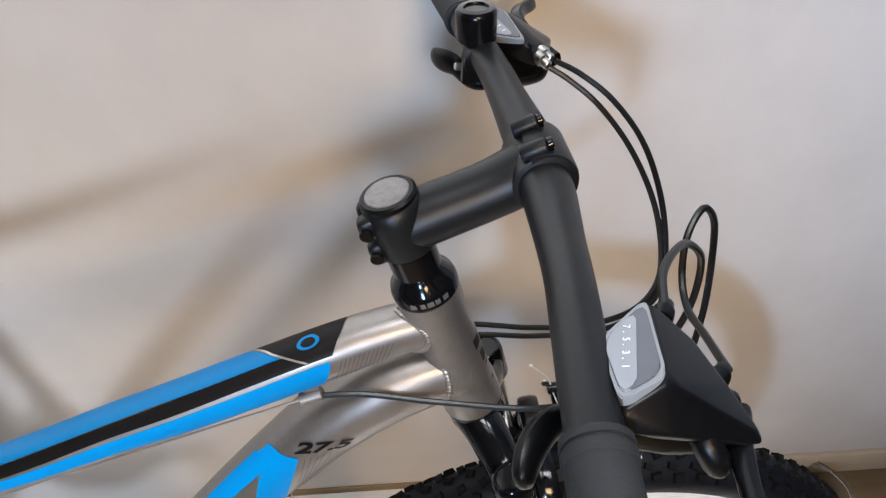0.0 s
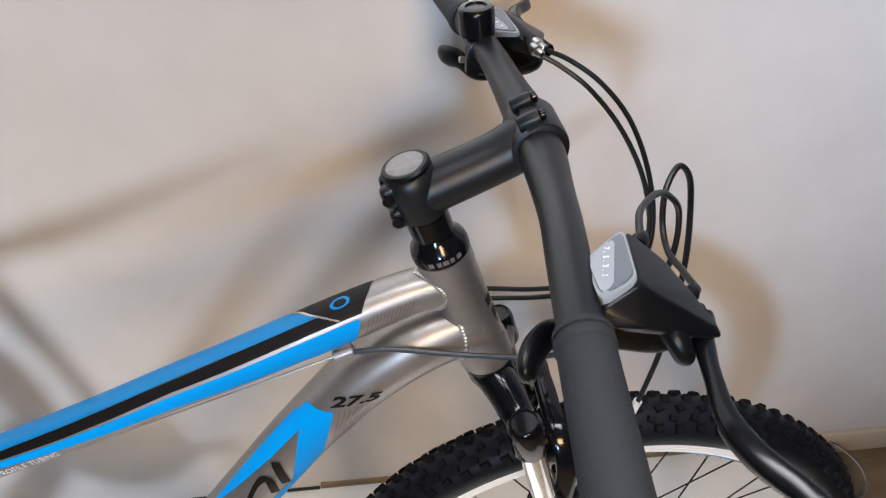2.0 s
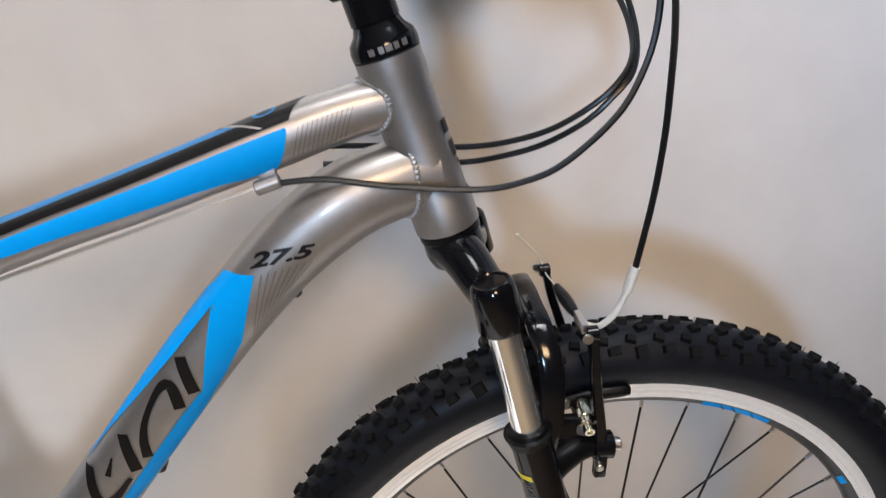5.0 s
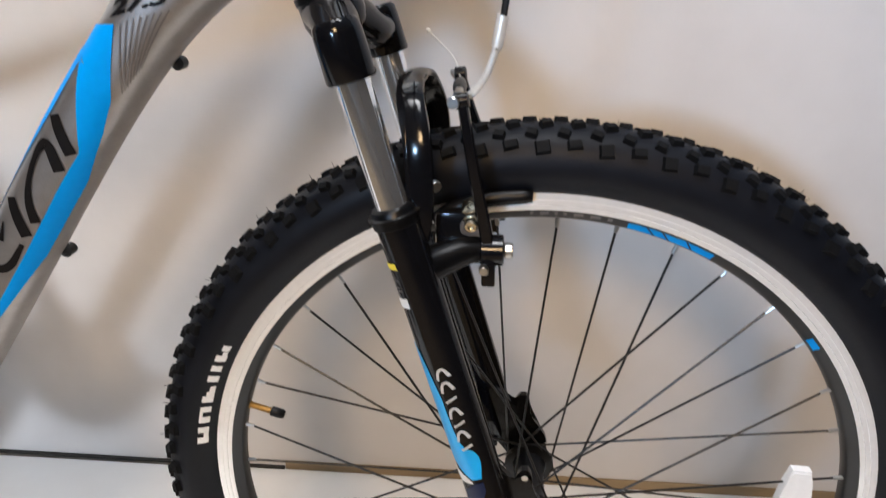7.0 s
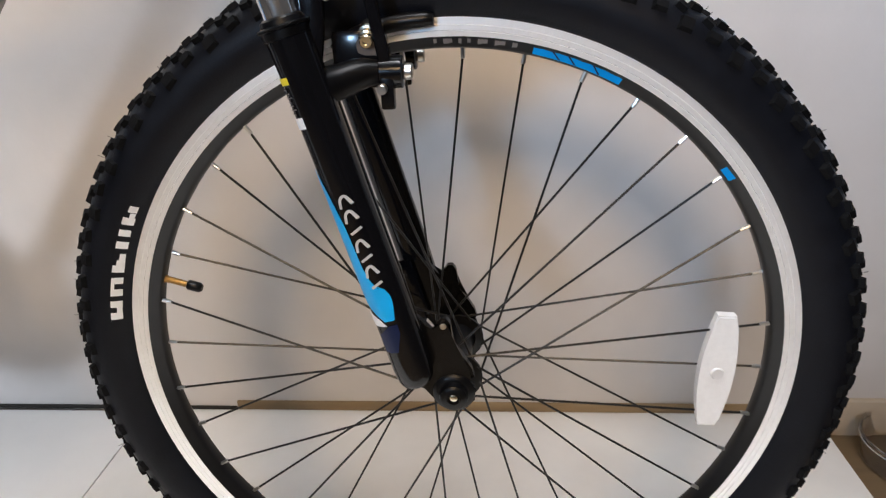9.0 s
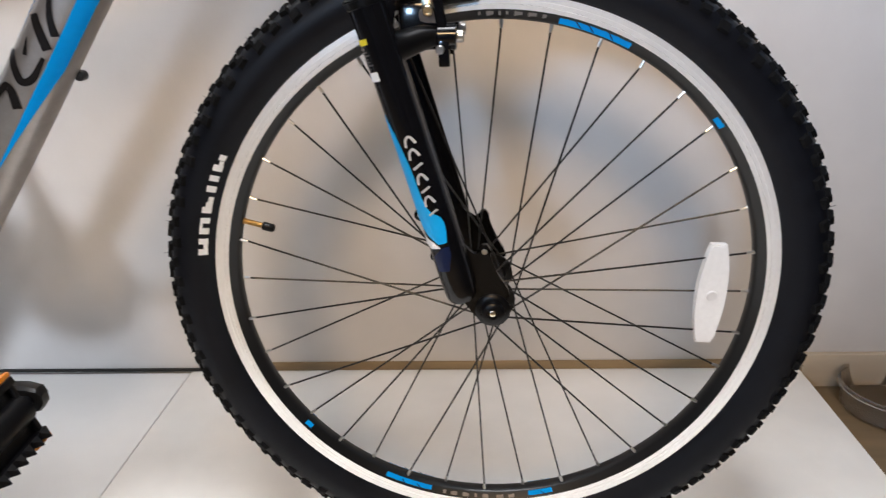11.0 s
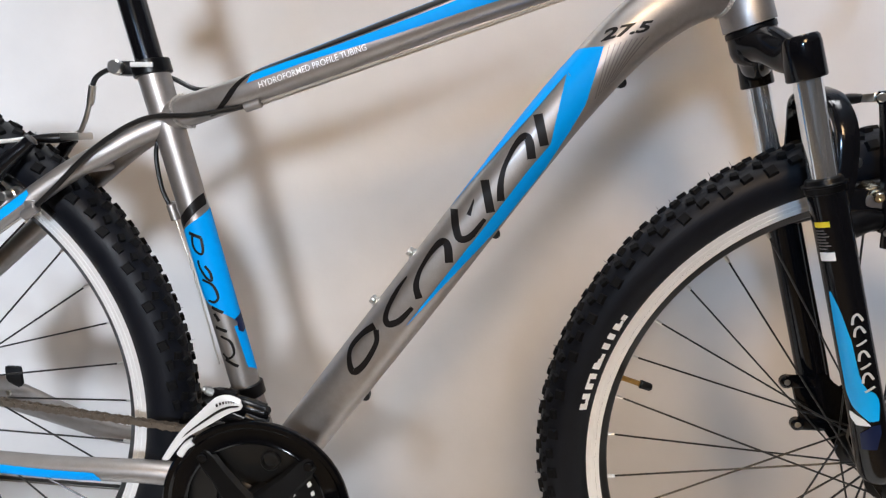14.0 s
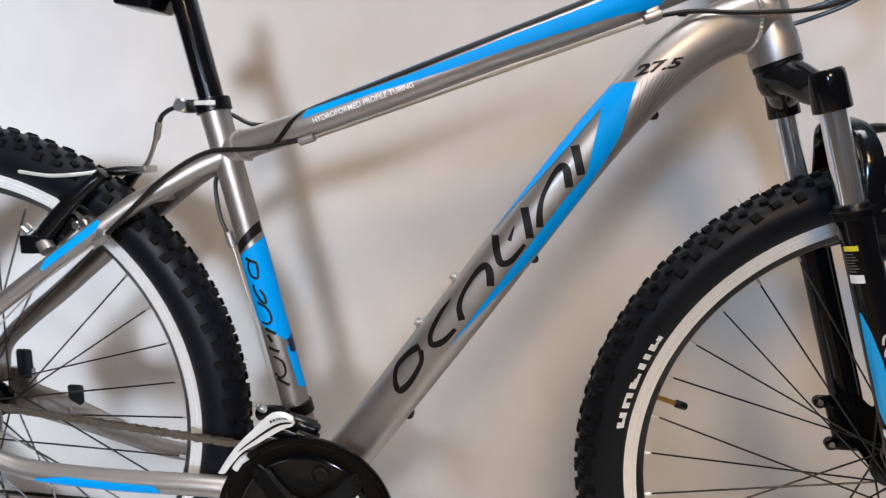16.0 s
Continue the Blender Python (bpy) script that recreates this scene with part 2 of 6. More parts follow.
class Tube:
    """A profile tube along points (place, half height, half width); angle 0 is up, 90 degrees the near side."""

    def __init__(self, pts, per=8, power=2.0):
        self.path = smooth_path([(*p, hh, hw) for p, hh, hw in pts], per)
        self.power = power
        self.turn = 0.0
        self.s = [0.0]
        for a, b in zip(self.path, self.path[1:]):
            self.s.append(self.s[-1] + float(np.linalg.norm(b[:3] - a[:3])))
        self.length = self.s[-1]

    def at(self, s):
        s = min(max(s, 0), self.length - 1e-6)
        i = max(k for k in range(len(self.s) - 1) if self.s[k] <= s)
        f = (s - self.s[i]) / max(self.s[i + 1] - self.s[i], 1e-9)
        p = self.path[i] * (1 - f) + self.path[i + 1] * f
        j = i if f < 0.5 or i + 2 >= len(self.path) else i + 1
        d0 = self.path[min(i + 1, len(self.path) - 1)] - self.path[max(i - 1, 0)]
        d1 = self.path[min(i + 2, len(self.path) - 1)] - self.path[i]
        d = Vector(((1 - f) * d0 + f * d1)[:3]).normalized()
        side = (SIDE - d * SIDE.dot(d)).normalized()
        up = side.cross(d) if side.cross(d).z > 0 or abs(side.cross(d).z) < 1e-6 else d.cross(side)
        return Vector(p[:3]), up, side, p[3], p[4]

    def surf(self, s, ang, off=0.0):
        c, up, side, hh, hw = self.at(s)
        ca, sa = math.cos(ang), math.sin(ang)
        e = 2.0 / self.power
        return c + up * (hh + off) * math.copysign(abs(ca) ** e, ca) + side * (hw + off) * math.copysign(abs(sa) ** e, sa)

    def mesh(self, bm, n=28):
        rings = []
        for s in self.s:
            rings.append([bm.verts.new(self.surf(s, 2 * math.pi * k / n)) for k in range(n)])
        for r0, r1 in zip(rings, rings[1:]):
            for k in range(n):
                bm.faces.new((r0[k], r0[(k + 1) % n], r1[(k + 1) % n], r1[k]))
        bm.faces.new(rings[0][::-1])
        bm.faces.new(rings[-1])

    def side_point(self, s, v, off=0.0006):
        """The near side's point at height v off the tube's axis."""
        _, _, _, hh, hw = self.at(s)
        c = max(-0.995, min(0.995, v / hh))
        ang = math.acos(math.copysign(abs(c) ** (self.power / 2.0), c))
        return self.surf(s, ang + self.turn, off)

    def band(self, bm, s0, s1, lo, hi, ns=24, na=6, off=0.0006, angles=False):
        """A decal between two lines lo(s) and hi(s), in heights or in degrees."""
        grid = []
        for i in range(ns + 1):
            s = s0 + (s1 - s0) * i / ns
            row = []
            for j in range(na + 1):
                w = lo(s) + (hi(s) - lo(s)) * j / na
                row.append(bm.verts.new(self.surf(s, radians(w), off) if angles else self.side_point(s, w, off)))
            grid.append(row)
        for i in range(ns):
            for j in range(na):
                bm.faces.new((grid[i][j], grid[i + 1][j], grid[i + 1][j + 1], grid[i][j + 1]))

    def stroke(self, bm, pts, width, off=0.0009, per=5):
        """A painted line through (s, v), or (s, v, width) where the width changes."""
        path = smooth_path(pts, per) if len(pts) > 2 else [np.array(pts[0]) * (1 - k / 4) + np.array(pts[1]) * k / 4 for k in range(5)]
        wide = [p[2] if len(p) > 2 else width for p in path]
        path = [p[:2] for p in path]
        rows = []
        for i, p in enumerate(path):
            d = path[min(i + 1, len(path) - 1)] - path[max(i - 1, 0)]
            d = d / (np.linalg.norm(d) + 1e-9)
            q = np.array((-d[1], d[0])) * wide[i] / 2
            rows.append([bm.verts.new(self.side_point(*(p + q), off)), bm.verts.new(self.side_point(*p, off)), bm.verts.new(self.side_point(*(p - q), off))])
        for a, b in zip(rows, rows[1:]):
            bm.faces.new((a[0], a[1], b[1], b[0]))
            bm.faces.new((a[1], a[2], b[2], b[1]))


def lerp(*pairs):
    xs, ys = [p[0] for p in pairs], [p[1] for p in pairs]
    return lambda s: float(np.interp(s, xs, ys))


def writing(text, place, size, shear=0.0, bold=0.0):
    """A mesh of words; place(x, y) gives the point on the surface."""
    cu = bpy.data.curves.new("words", "FONT")
    cu.body, cu.size, cu.shear, cu.align_x, cu.align_y = text, size, shear, "LEFT", "BOTTOM_BASELINE"
    cu.resolution_u, cu.offset = 3, bold
    ob = bpy.data.objects.new("words", cu)
    me = bpy.data.meshes.new_from_object(ob)
    bpy.data.objects.remove(ob)
    bm = bmesh.new()
    bm.from_mesh(me)
    bpy.data.meshes.remove(me)
    for v in bm.verts:
        v.co = place(v.co.x, v.co.y)
    return bm

# ---- the place ----
WY = 0.392


def setting(name, bm, material, label, category, parent=None):
    ob = part(name, bm, material, parent, smooth=False)
    return tagged(ob, label, category, kind="structure")


# wall with an opening for the high window
bm = bmesh.new()


def block(corners):
    """A convex block of eight corners: near face first, then the far face in the same order."""
    v = [bm.verts.new(c) for c in corners]
    for f in ((0, 1, 2, 3), (7, 6, 5, 4), (0, 4, 5, 1), (1, 5, 6, 2), (2, 6, 7, 3), (3, 7, 4, 0)):
        bm.faces.new([v[k] for k in f])


def slab(x0, x1, z0, z1, dx0=0.0, dx1=0.0, dz0=0.0, dz1=0.0):
    y0, y1 = WY, WY + 0.22
    block([(x0, y0, z0), (x1, y0, z0), (x1, y0, z1), (x0, y0, z1), (x0 + dx0, y1, z0 + dz0), (x1 + dx1, y1, z0 + dz0), (x1 + dx1, y1, z1 + dz1), (x0 + dx0, y1, z1 + dz1)])


# the opening narrows inwards: its sill and jambs slope
slab(-4.0, 3.0, -0.06, 1.043, dz1=0.02)
slab(-0.055, 3.0, 1.043, 2.6, dx0=-0.06, dz0=0.02)
slab(-4.0, -1.75, 1.043, 2.6, dz0=0.02)
slab(-1.75, -0.055, 2.1, 2.6, dx1=-0.06)
setting("wall_north", bm, WALL, "off-white painted plaster wall behind the bicycle", "wall")
# unseen walls close the room; their dark colour holds the fill light down
bm = bmesh.new()
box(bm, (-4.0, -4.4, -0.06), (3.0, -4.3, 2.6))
setting("wall_south", bm, ROOM, "plain unseen wall, dark grey-brown to cut bounced light", "wall")
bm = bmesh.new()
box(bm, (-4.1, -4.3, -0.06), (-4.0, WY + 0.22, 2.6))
setting("wall_west", bm, ROOM, "plain unseen wall, dark grey-brown to cut bounced light", "wall")
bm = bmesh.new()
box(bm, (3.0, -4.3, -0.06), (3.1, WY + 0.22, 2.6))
setting("wall_east", bm, ROOM, "plain unseen wall, dark grey-brown to cut bounced light", "wall")
bm = bmesh.new()
box(bm, (-4.1, -4.4, 2.6), (3.1, WY + 0.22, 2.7))
setting("ceiling", bm, WALL, "plain off-white painted ceiling", "ceiling")
bm = bmesh.new()
box(bm, (-4.0, -4.3, -0.10), (3.0, WY, -0.034))
setting("floor", bm, WOOD, "brown wooden floor below the white boards", "floor")

# white boards on which the bicycle stands
platform = empty("platform_base", (0, 0, -0.034), "white floor panels laid over the brown wooden floor", "platform")
tagged(platform, kind="structure")
for x0, x1, y1, mtl in ((-0.5512, 0.538, WY - 0.0015, BOARD), (-2.2, -0.5526, WY - 0.009, BOARD_B)):
    bm = bmesh.new()
    box(bm, (x0, -0.45, -0.034), (x1, y1, 0.0), 0.0015)
    part("panel", bm, mtl, platform, smooth=False)

bm = bmesh.new()
box(bm, (0.542, WY - 0.012, -0.034), (3.0, WY, 0.030), 0.002)
setting("baseboard", bm, SKIRT, "low beige wooden skirting strip at the wall's foot", "baseboard")
bm = bmesh.new()
box(bm, (-0.398, WY - 0.004, 0.0005), (0.5, WY, 0.017), 0.001)
# black strip added for the dark gap between board and wall
bm2 = bmesh.new()
box(bm2, (-2.2, WY - 0.005, 0.0005), (-0.40, WY, 0.0055), 0.001)
setting("trim", bm2, DARK, "thin black strip standing in for the dark gap at the wall's foot", "trim")
setting("trim", bm, FOOT_STRIP, "thin brown strip between wall and white board", "trim")

# the bright window above
bm = bmesh.new()
box(bm, (-1.75, WY + 0.045, 1.0475), (-0.070, WY + 0.050, 2.1))
setting("window_1", bm, SKYGLOW, "overexposed white window pane above the wall", "window")

def tub():
    p = Vector((0.655, 0.315, -0.034))
    t = empty("plastic_tub", p, "shallow round clear plastic tub standing on brown wood", "tub")
    bm = bmesh.new()
    lathe(bm, p, (0, 0, 1), [(0, 0.066), (0.003, 0.070), (0.040, 0.076), (0.040, 0.0745), (0.004, 0.0685), (0.003, 0.0)], 40, caps=False)
    part("bowl", bm, CLEAR, t)
    bm = bmesh.new()
    lathe(bm, p + Vector((0, 0, 0.0405)), (0, 0, 1), [(0, 0.0745), (0, 0.079), (0.006, 0.079), (0.0065, 0.077), (0.0065, 0.0745), (0, 0.0745)], 40, caps=False)
    part("rim", bm, CLEAR, t)


tub()

# ---- the bicycle ----
bike = empty("bicycle", (-0.53, -0.024, 0.0), "silver and blue hardtail mountain bicycle standing before the wall", "bicycle")



def ring_body(bm, profile, n=120):
    """Turns a closed profile of (radius, y) about the wheel's axle."""
    rings = []
    for k in range(n):
        a = 2 * math.pi * k / n
        rings.append([bm.verts.new((r * math.cos(a), y, r * math.sin(a))) for r, y in profile])
    m = len(profile)
    for k in range(n):
        r0, r1 = rings[k], rings[(k + 1) % n]
        for j in range(m):
            bm.faces.new((r0[j], r1[j], r1[(j + 1) % m], r0[(j + 1) % m]))


def arc_band(bm, r0, r1, y0, y1, a0, a1, n=24, across=3):
    """A sticker on a turned side between two radii and two angles in degrees."""
    g = []
    for i in range(n + 1):
        a = radians(a0 + (a1 - a0) * i / n)
        g.append([bm.verts.new(((r0 + (r1 - r0) * j / across) * math.cos(a), y0 + (y1 - y0) * j / across, (r0 + (r1 - r0) * j / across) * math.sin(a))) for j in range(across + 1)])
    for i in range(n):
        for j in range(across):
            bm.faces.new((g[i][j], g[i + 1][j], g[i + 1][j + 1], g[i][j + 1]))


def tyre_y(r):
    """Half width of the tyre at radius r."""
    c, a, b = 0.3185, 0.0262, 0.0255
    q = min(abs((r - c) / a), 0.999)
    return b * math.sqrt(1 - q * q)


def knob(bm, a, r, y, la, ly, h, tilt, flare):
    """One tread block round angle a at lateral place y, standing h proud."""
    ca, sa = math.cos(a), math.sin(a)
    out = Vector((ca * math.cos(flare), math.sin(flare), sa * math.cos(flare)))
    tan = Vector((-sa, 0, ca))
    lat = out.cross(tan)
    tan, lat = tan * math.cos(tilt) + lat * math.sin(tilt), lat * math.cos(tilt) - tan * math.sin(tilt)
    c = Vector((ca * r, y, sa * r))
    lo, hi = [], []
    for i, j in ((-1, -1), (1, -1), (1, 1), (-1, 1)):
        lo.append(bm.verts.new(c + tan * la * i * 0.55 + lat * ly * j * 0.55 - out * 0.002))
        hi.append(bm.verts.new(c + tan * la * i * 0.40 + lat * ly * j * 0.40 + out * h))
    bm.faces.new(hi)
    for k in range(4):
        bm.faces.new((lo[k], lo[(k + 1) % 4], hi[(k + 1) % 4], hi[k]))


def tyre_meshes(words):
    bm = bmesh.new()
    prof = [(0.2925, -0.0105), (0.2945, -0.0138), (0.2965, -0.0165)]
    for k in range(17):
        th = radians(-125 + 250 * k / 16)
        prof.append((0.3185 + 0.0262 * math.cos(th) * 1.0, 0.0255 * math.sin(th)))
    prof += [(0.2965, 0.0165), (0.2945, 0.0138), (0.2925, 0.0105)]
    ring_body(bm, prof, 128)
    casing = bm
    bm = bmesh.new()
    n = 92
    rnd = random.Random(4)
    st = 2 * math.pi / n
    for k in range(n):
        a = st * k
        for sd in (-1, 1):
            a_ = a if sd < 0 else a + st * 0.5
            # crown pair, then the shoulder with every second block longer
            knob(bm, a_ + rnd.uniform(-0.002, 0.002), 0.3425, sd * 0.0058, 0.0100, 0.0078, 0.0050, -sd * 0.35, sd * 0.2)
            knob(bm, a_ + st * 0.45, 0.3385, sd * 0.0148, 0.0092, 0.0062, 0.0050, sd * 0.3, sd * 0.6)
            long = k % 2
            knob(bm, a_ + st * 0.1, 0.3328 - 0.0018 * long, sd * (0.0208 + 0.0010 * long), 0.0112, 0.0068 + 0.0034 * long, 0.0048 - 0.0010 * long, -sd * 0.15, sd * (0.92 + 0.12 * long))
            # moulding hairs
            if rnd.random() < 0.25:
                knob(bm, a_ + st * rnd.uniform(0, 1), 0.3440, sd * rnd.uniform(0.002, 0.010), 0.0004, 0.0004, rnd.uniform(0.004, 0.008), 0, sd * rnd.uniform(-0.2, 0.6))
    return casing, bm


def wheel(name, m, valve_at, phase, label):
    """A wheel in its own x-z plane; phase turns the spokes, in degrees."""
    bm = bmesh.new()
    w = 0.0125
    ring_body(bm, [(0.2985, -w), (0.2985, -w + 0.002), (0.292, -w + 0.003), (0.292, w - 0.003), (0.2985, w - 0.002), (0.2985, w), (0.2955, w + 0.0006), (0.2806, w), (0.2798, w - 0.001),
                   (0.2735, w - 0.005), (0.2715, 0.004), (0.2715, -0.004), (0.2735, -w + 0.005), (0.2798, -w + 0.001), (0.2806, -w), (0.2955, -w - 0.0006)], 144)
    rim = part(name, bm, RIMBLACK, bike, label, m)
    for sd in (-1, 1):
        bm = bmesh.new()
        ring_body(bm, [(r, sd * (w + y)) for r, y in ((0.2806, -0.0004), (0.2806, 0.0006), (0.2844, 0.0010), (0.2849, 0.0001), (0.2854, 0.0010), (0.2886, 0.0011), (0.2890, 0.0004), (0.2894, 0.0011), (0.2955, 0.0012), (0.2955, -0.0004))], 144)
        part("brake_track", bm, ALLOY, rim, "machined silver rim wall", m)
    casing, tread = tyre_meshes(True)
    part("tyre", casing, TYRE, rim, "black rubber tyre sidewall", m)
    tr = part("tread", tread, TREAD, rim, "knobbly black tread blocks", m, smooth=False)
    tagged(tr, kind="stuff")
    # hub
    bm = bmesh.new()
    lathe(bm, (0, -0.036, 0), (0, 1, 0), [(0, 0.012), (0.001, 0.0235), (0.004, 0.0235), (0.006, 0.016), (0.014, 0.0135), (0.058, 0.0135), (0.066, 0.016), (0.068, 0.0235), (0.071, 0.0235), (0.072, 0.012)], 32)
    lathe(bm, (0, -0.052, 0), (0, 1, 0), [(0, 0.008), (0.001, 0.010), (0.104, 0.010), (0.105, 0.008)], 20)
    part("hub", bm, PLASTIC, rim, "black hub shell", m)
    # spokes: crossed pairs on both flanges
    meshes = []
    for sd in (-1, 1):
        for lead in (-1, 1):
            bm = bmesh.new()
            a = radians(62) * lead
            p = Vector((0.0215 * math.cos(a), sd * (0.0335 + 0.0012 * lead), 0.0215 * math.sin(a)))
            q = Vector((0.266, sd * 0.003, 0))
            rod(bm, p, q, 0.00105, 6)
            me = bpy.data.meshes.new("spoke")
            bm.to_mesh(me)
            bm.free()
            me.materials.append(SPOKE)
            meshes.append(me)
    bm = bmesh.new()
    rod(bm, (0.2635, 0, 0), (0.2735, 0, 0), 0.0018, 8, 0.0004)
    nip = bpy.data.meshes.new("nipple")
    bm.to_mesh(nip)
    bm.free()
    nip.materials.append(STEEL)
    for k in range(36):
        a = radians(phase + 10 * k)
        rot = Matrix.Rotation(-a, 4, "Y")
        link("spoke", meshes[(k % 2) * 2 + (k // 2) % 2], SPOKE, rim, m=m @ rot)
        link("nipple", nip, STEEL, rim, m=m @ rot @ Matrix.Translation((0, 0.003 if k % 2 else -0.003, 0)))
    # valve
    a = radians(valve_at)
    d = Vector((-math.cos(a), 0, -math.sin(a)))
    p = -d * 0.272
    bm = bmesh.new()
    lathe(bm, p, d, [(0, 0.004), (0.003, 0.003), (0.020, 0.0029), (0.0205, 0.0036)], 12)
    part("valve", bm, BRASS, rim, "brass valve stem with a black cap", m)
    bm = bmesh.new()
    lathe(bm, p + d * 0.021, d, [(0, 0.0042), (0.001, 0.0047), (0.011, 0.0045), (0.013, 0.003)], 12)
    part("valve_cap", bm, PLASTIC, rim, "black valve cap", m)
    return rim


front_m = Matrix.Translation((0, 0, 0.348))
front = wheel("front_wheel", front_m, 163.0, 267.4, "black and silver spoked front wheel with knobbly tyre")
rear_c = fr(-1.070, 0.392)
rear_m = Matrix.Translation(rear_c) @ Matrix.Rotation(math.atan(SLOPE), 4, "Z")
rear = wheel("rear_wheel", rear_m, 63.0, 269.0, "black and silver spoked rear wheel with knobbly tyre")

# white marks on the front tyre, plain blocks the size of the maker's letters
for i in range(5):
    bm = bmesh.new()
    a0 = 170.6 - i * 4.45
    mid = ((1.3, 2.3, 0.3005, 0.3040), (1.3, 3.4, 0.3060, 0.3085), (1.3, 2.3, 0.2990, 0.3060), (1.3, 3.0, 0.2962, 0.2985), (1.2, 2.2, 0.3010, 0.3045))[i]
    for da, db, r0, r1 in ((0.0, 1.3, 0.2962, 0.3085), mid, (2.3, 3.5, 0.2962 + 0.0015 * (i % 2), 0.3085 - 0.002 * (i % 3))):
        g = []
        for k in range(4):
            a = radians(a0 - da - (db - da) * k / 3)
            g.append([bm.verts.new((r * math.cos(a), -tyre_y(r) - 0.0006, r * math.sin(a))) for r in (r0, (r0 * 2 + r1) / 3, (r0 + 2 * r1) / 3, r1)])
        for k in range(3):
            for j in range(3):
                bm.faces.new((g[k][j], g[k + 1][j], g[k + 1][j + 1], g[k][j + 1]))
    bmesh.ops.remove_doubles(bm, verts=bm.verts, dist=0.0001)
    part("tyre_mark", bm, LIGHTINK, front, "white block mark on the sidewall", front_m)

# rim stickers
for sd in (-1, 1):
    y0, y1 = sd * 0.0083, sd * 0.0110
    for a0, a1, mtl in ((62.0, 76.5, BLUE), (37.0, 39.5, BLUE), (242.0, 254.0, BLUE), (217.5, 219.5, BLUE), (278.5, 284.5, BLUE)):
        bm = bmesh.new()
        arc_band(bm, 0.2732, 0.2800, y0 * 0.96, y1 * 1.04, a0, a1, 16)
        part("rim_sticker", bm, mtl, front, "blue rim sticker", front_m)
    for a0 in (65.5, 69.5, 72.0, 246.0, 250.0, 281.5):
        bm = bmesh.new()
        vs = [bm.verts.new((r * math.cos(radians(a)), sd * (0.0118 + 0.0034 * (r - 0.2738) / 0.0056 - 0.0012), r * math.sin(radians(a)))) for r, a in ((0.2738, a0), (0.2794, a0 + 1.6), (0.2794, a0 + 1.95), (0.2738, a0 + 0.35))]
        bm.faces.new(vs)
        part("rim_sticker", bm, NAVY, front, "dark slanting stroke on the sticker", front_m)
    for k, (a0, wd) in enumerate(((79, 0.8), (80.9, 1.6), (83.6, 1.5), (86.2, 0.5), (87.6, 0.5), (89.0, 1.4), (91.4, 0.5), (257.0, 0.8), (259, 1.6), (262, 1.5), (265, 0.6), (267, 1.4), (270.5, 1.6), (273.5, 1.4))):
        bm = bmesh.new()
        arc_band(bm, 0.2750, 0.2788, y0 * 1.02, y1 * 1.0, a0, a0 + wd, 4)
        part("rim_sticker", bm, GREYINK, front, "grey rim sticker mark", front_m)

# white spoke reflector
bm = bmesh.new()
c = Vector((0.2275, -0.010, 0.3395 - 0.348))
n = 14
left, right = [], []
for k in range(n + 1):
    u = -1 + 2 * k / n
    w2 = 0.0150 * (1 - 0.48 * u * u)
    left.append((-w2, u * 0.056))
    right.append((w2, u * 0.056))
outline = left + right[::-1]
lean = radians(-3)
top = [bm.verts.new(c + Vector((x * math.cos(lean) - z * math.sin(lean), -0.0045, x * math.sin(lean) + z * math.cos(lean)))) for x, z in outline]
bot = [bm.verts.new(v.co + Vector((0, 0.009, 0))) for v in top]
bm.faces.new(top)
bm.faces.new(bot[::-1])
for k in range(len(top)):
    bm.faces.new((top[k], bot[k], bot[(k + 1) % len(top)], top[(k + 1) % len(top)]))
bmesh.ops.bevel(bm, geom=[e for e in bm.edges if all(v in top for v in e.verts)], offset=0.0015, segments=2, affect="EDGES")
part("reflector", bm, REFL, front, "white plastic spoke reflector", front_m)
bm = bmesh.new()
lathe(bm, c + Vector((0, -0.0045, 0)), (0, -1, 0), [(0, 0.006), (0.002, 0.005), (0.002, 0.002)], 16)
part("reflector_clip", bm, WHITEPL, front, "round white clip", front_m)

# ---- frame tubes ----
TT = Tube([(fr(-0.742, 0.6978, 0), 0.016, 0.015), (fr(-0.69, 0.7141, 0.0043), 0.0155, 0.0156), (fr(-0.642, 0.7285, 0.0096), 0.015, 0.0163), (fr(-0.56, 0.7567, 0.0115), 0.0158, 0.0179), (fr(-0.484, 0.7834, 0.0113), 0.0165, 0.0186), (fr(-0.425, 0.8042, 0.0088), 0.0169, 0.0194), (fr(-0.367, 0.8236, 0.0072), 0.0182, 0.0201), (fr(-0.275, 0.8567, 0.0039), 0.0194, 0.0187), (fr(-0.225, 0.8734, 0.0027), 0.018, 0.0175), (fr(-0.185, 0.8809, 0.002), 0.0175, 0.017)], 6, 2.3)
DT = Tube([(fr(-0.637, 0.311), 0.026, 0.026), (fr(-0.552, 0.4228), 0.0268, 0.0265), (fr(-0.475, 0.5238), 0.0275, 0.0265), (fr(-0.410, 0.6095), 0.0270, 0.0265), (fr(-0.350, 0.6885), 0.0268, 0.0270), (fr(-0.307, 0.7400), 0.0268, 0.0280), (fr(-0.270, 0.7790), 0.0280, 0.0290),
           (fr(-0.230, 0.8090), 0.0285, 0.0285), (fr(-0.190, 0.8245), 0.0275, 0.0250), (fr(-0.165, 0.829), 0.0265, 0.023)], 8, 2.3)
ST = Tube([(fr(-0.6410, 0.295), 0.0162, 0.0162), (fr(-0.6710, 0.426), 0.0156, 0.0156), (fr(-0.7090, 0.592), 0.0155, 0.0155), (fr(-0.7297, 0.681), 0.0157, 0.0157), (fr(-0.7463, 0.752), 0.0164, 0.0164)], 8, 2.0)
frame_parts = {}
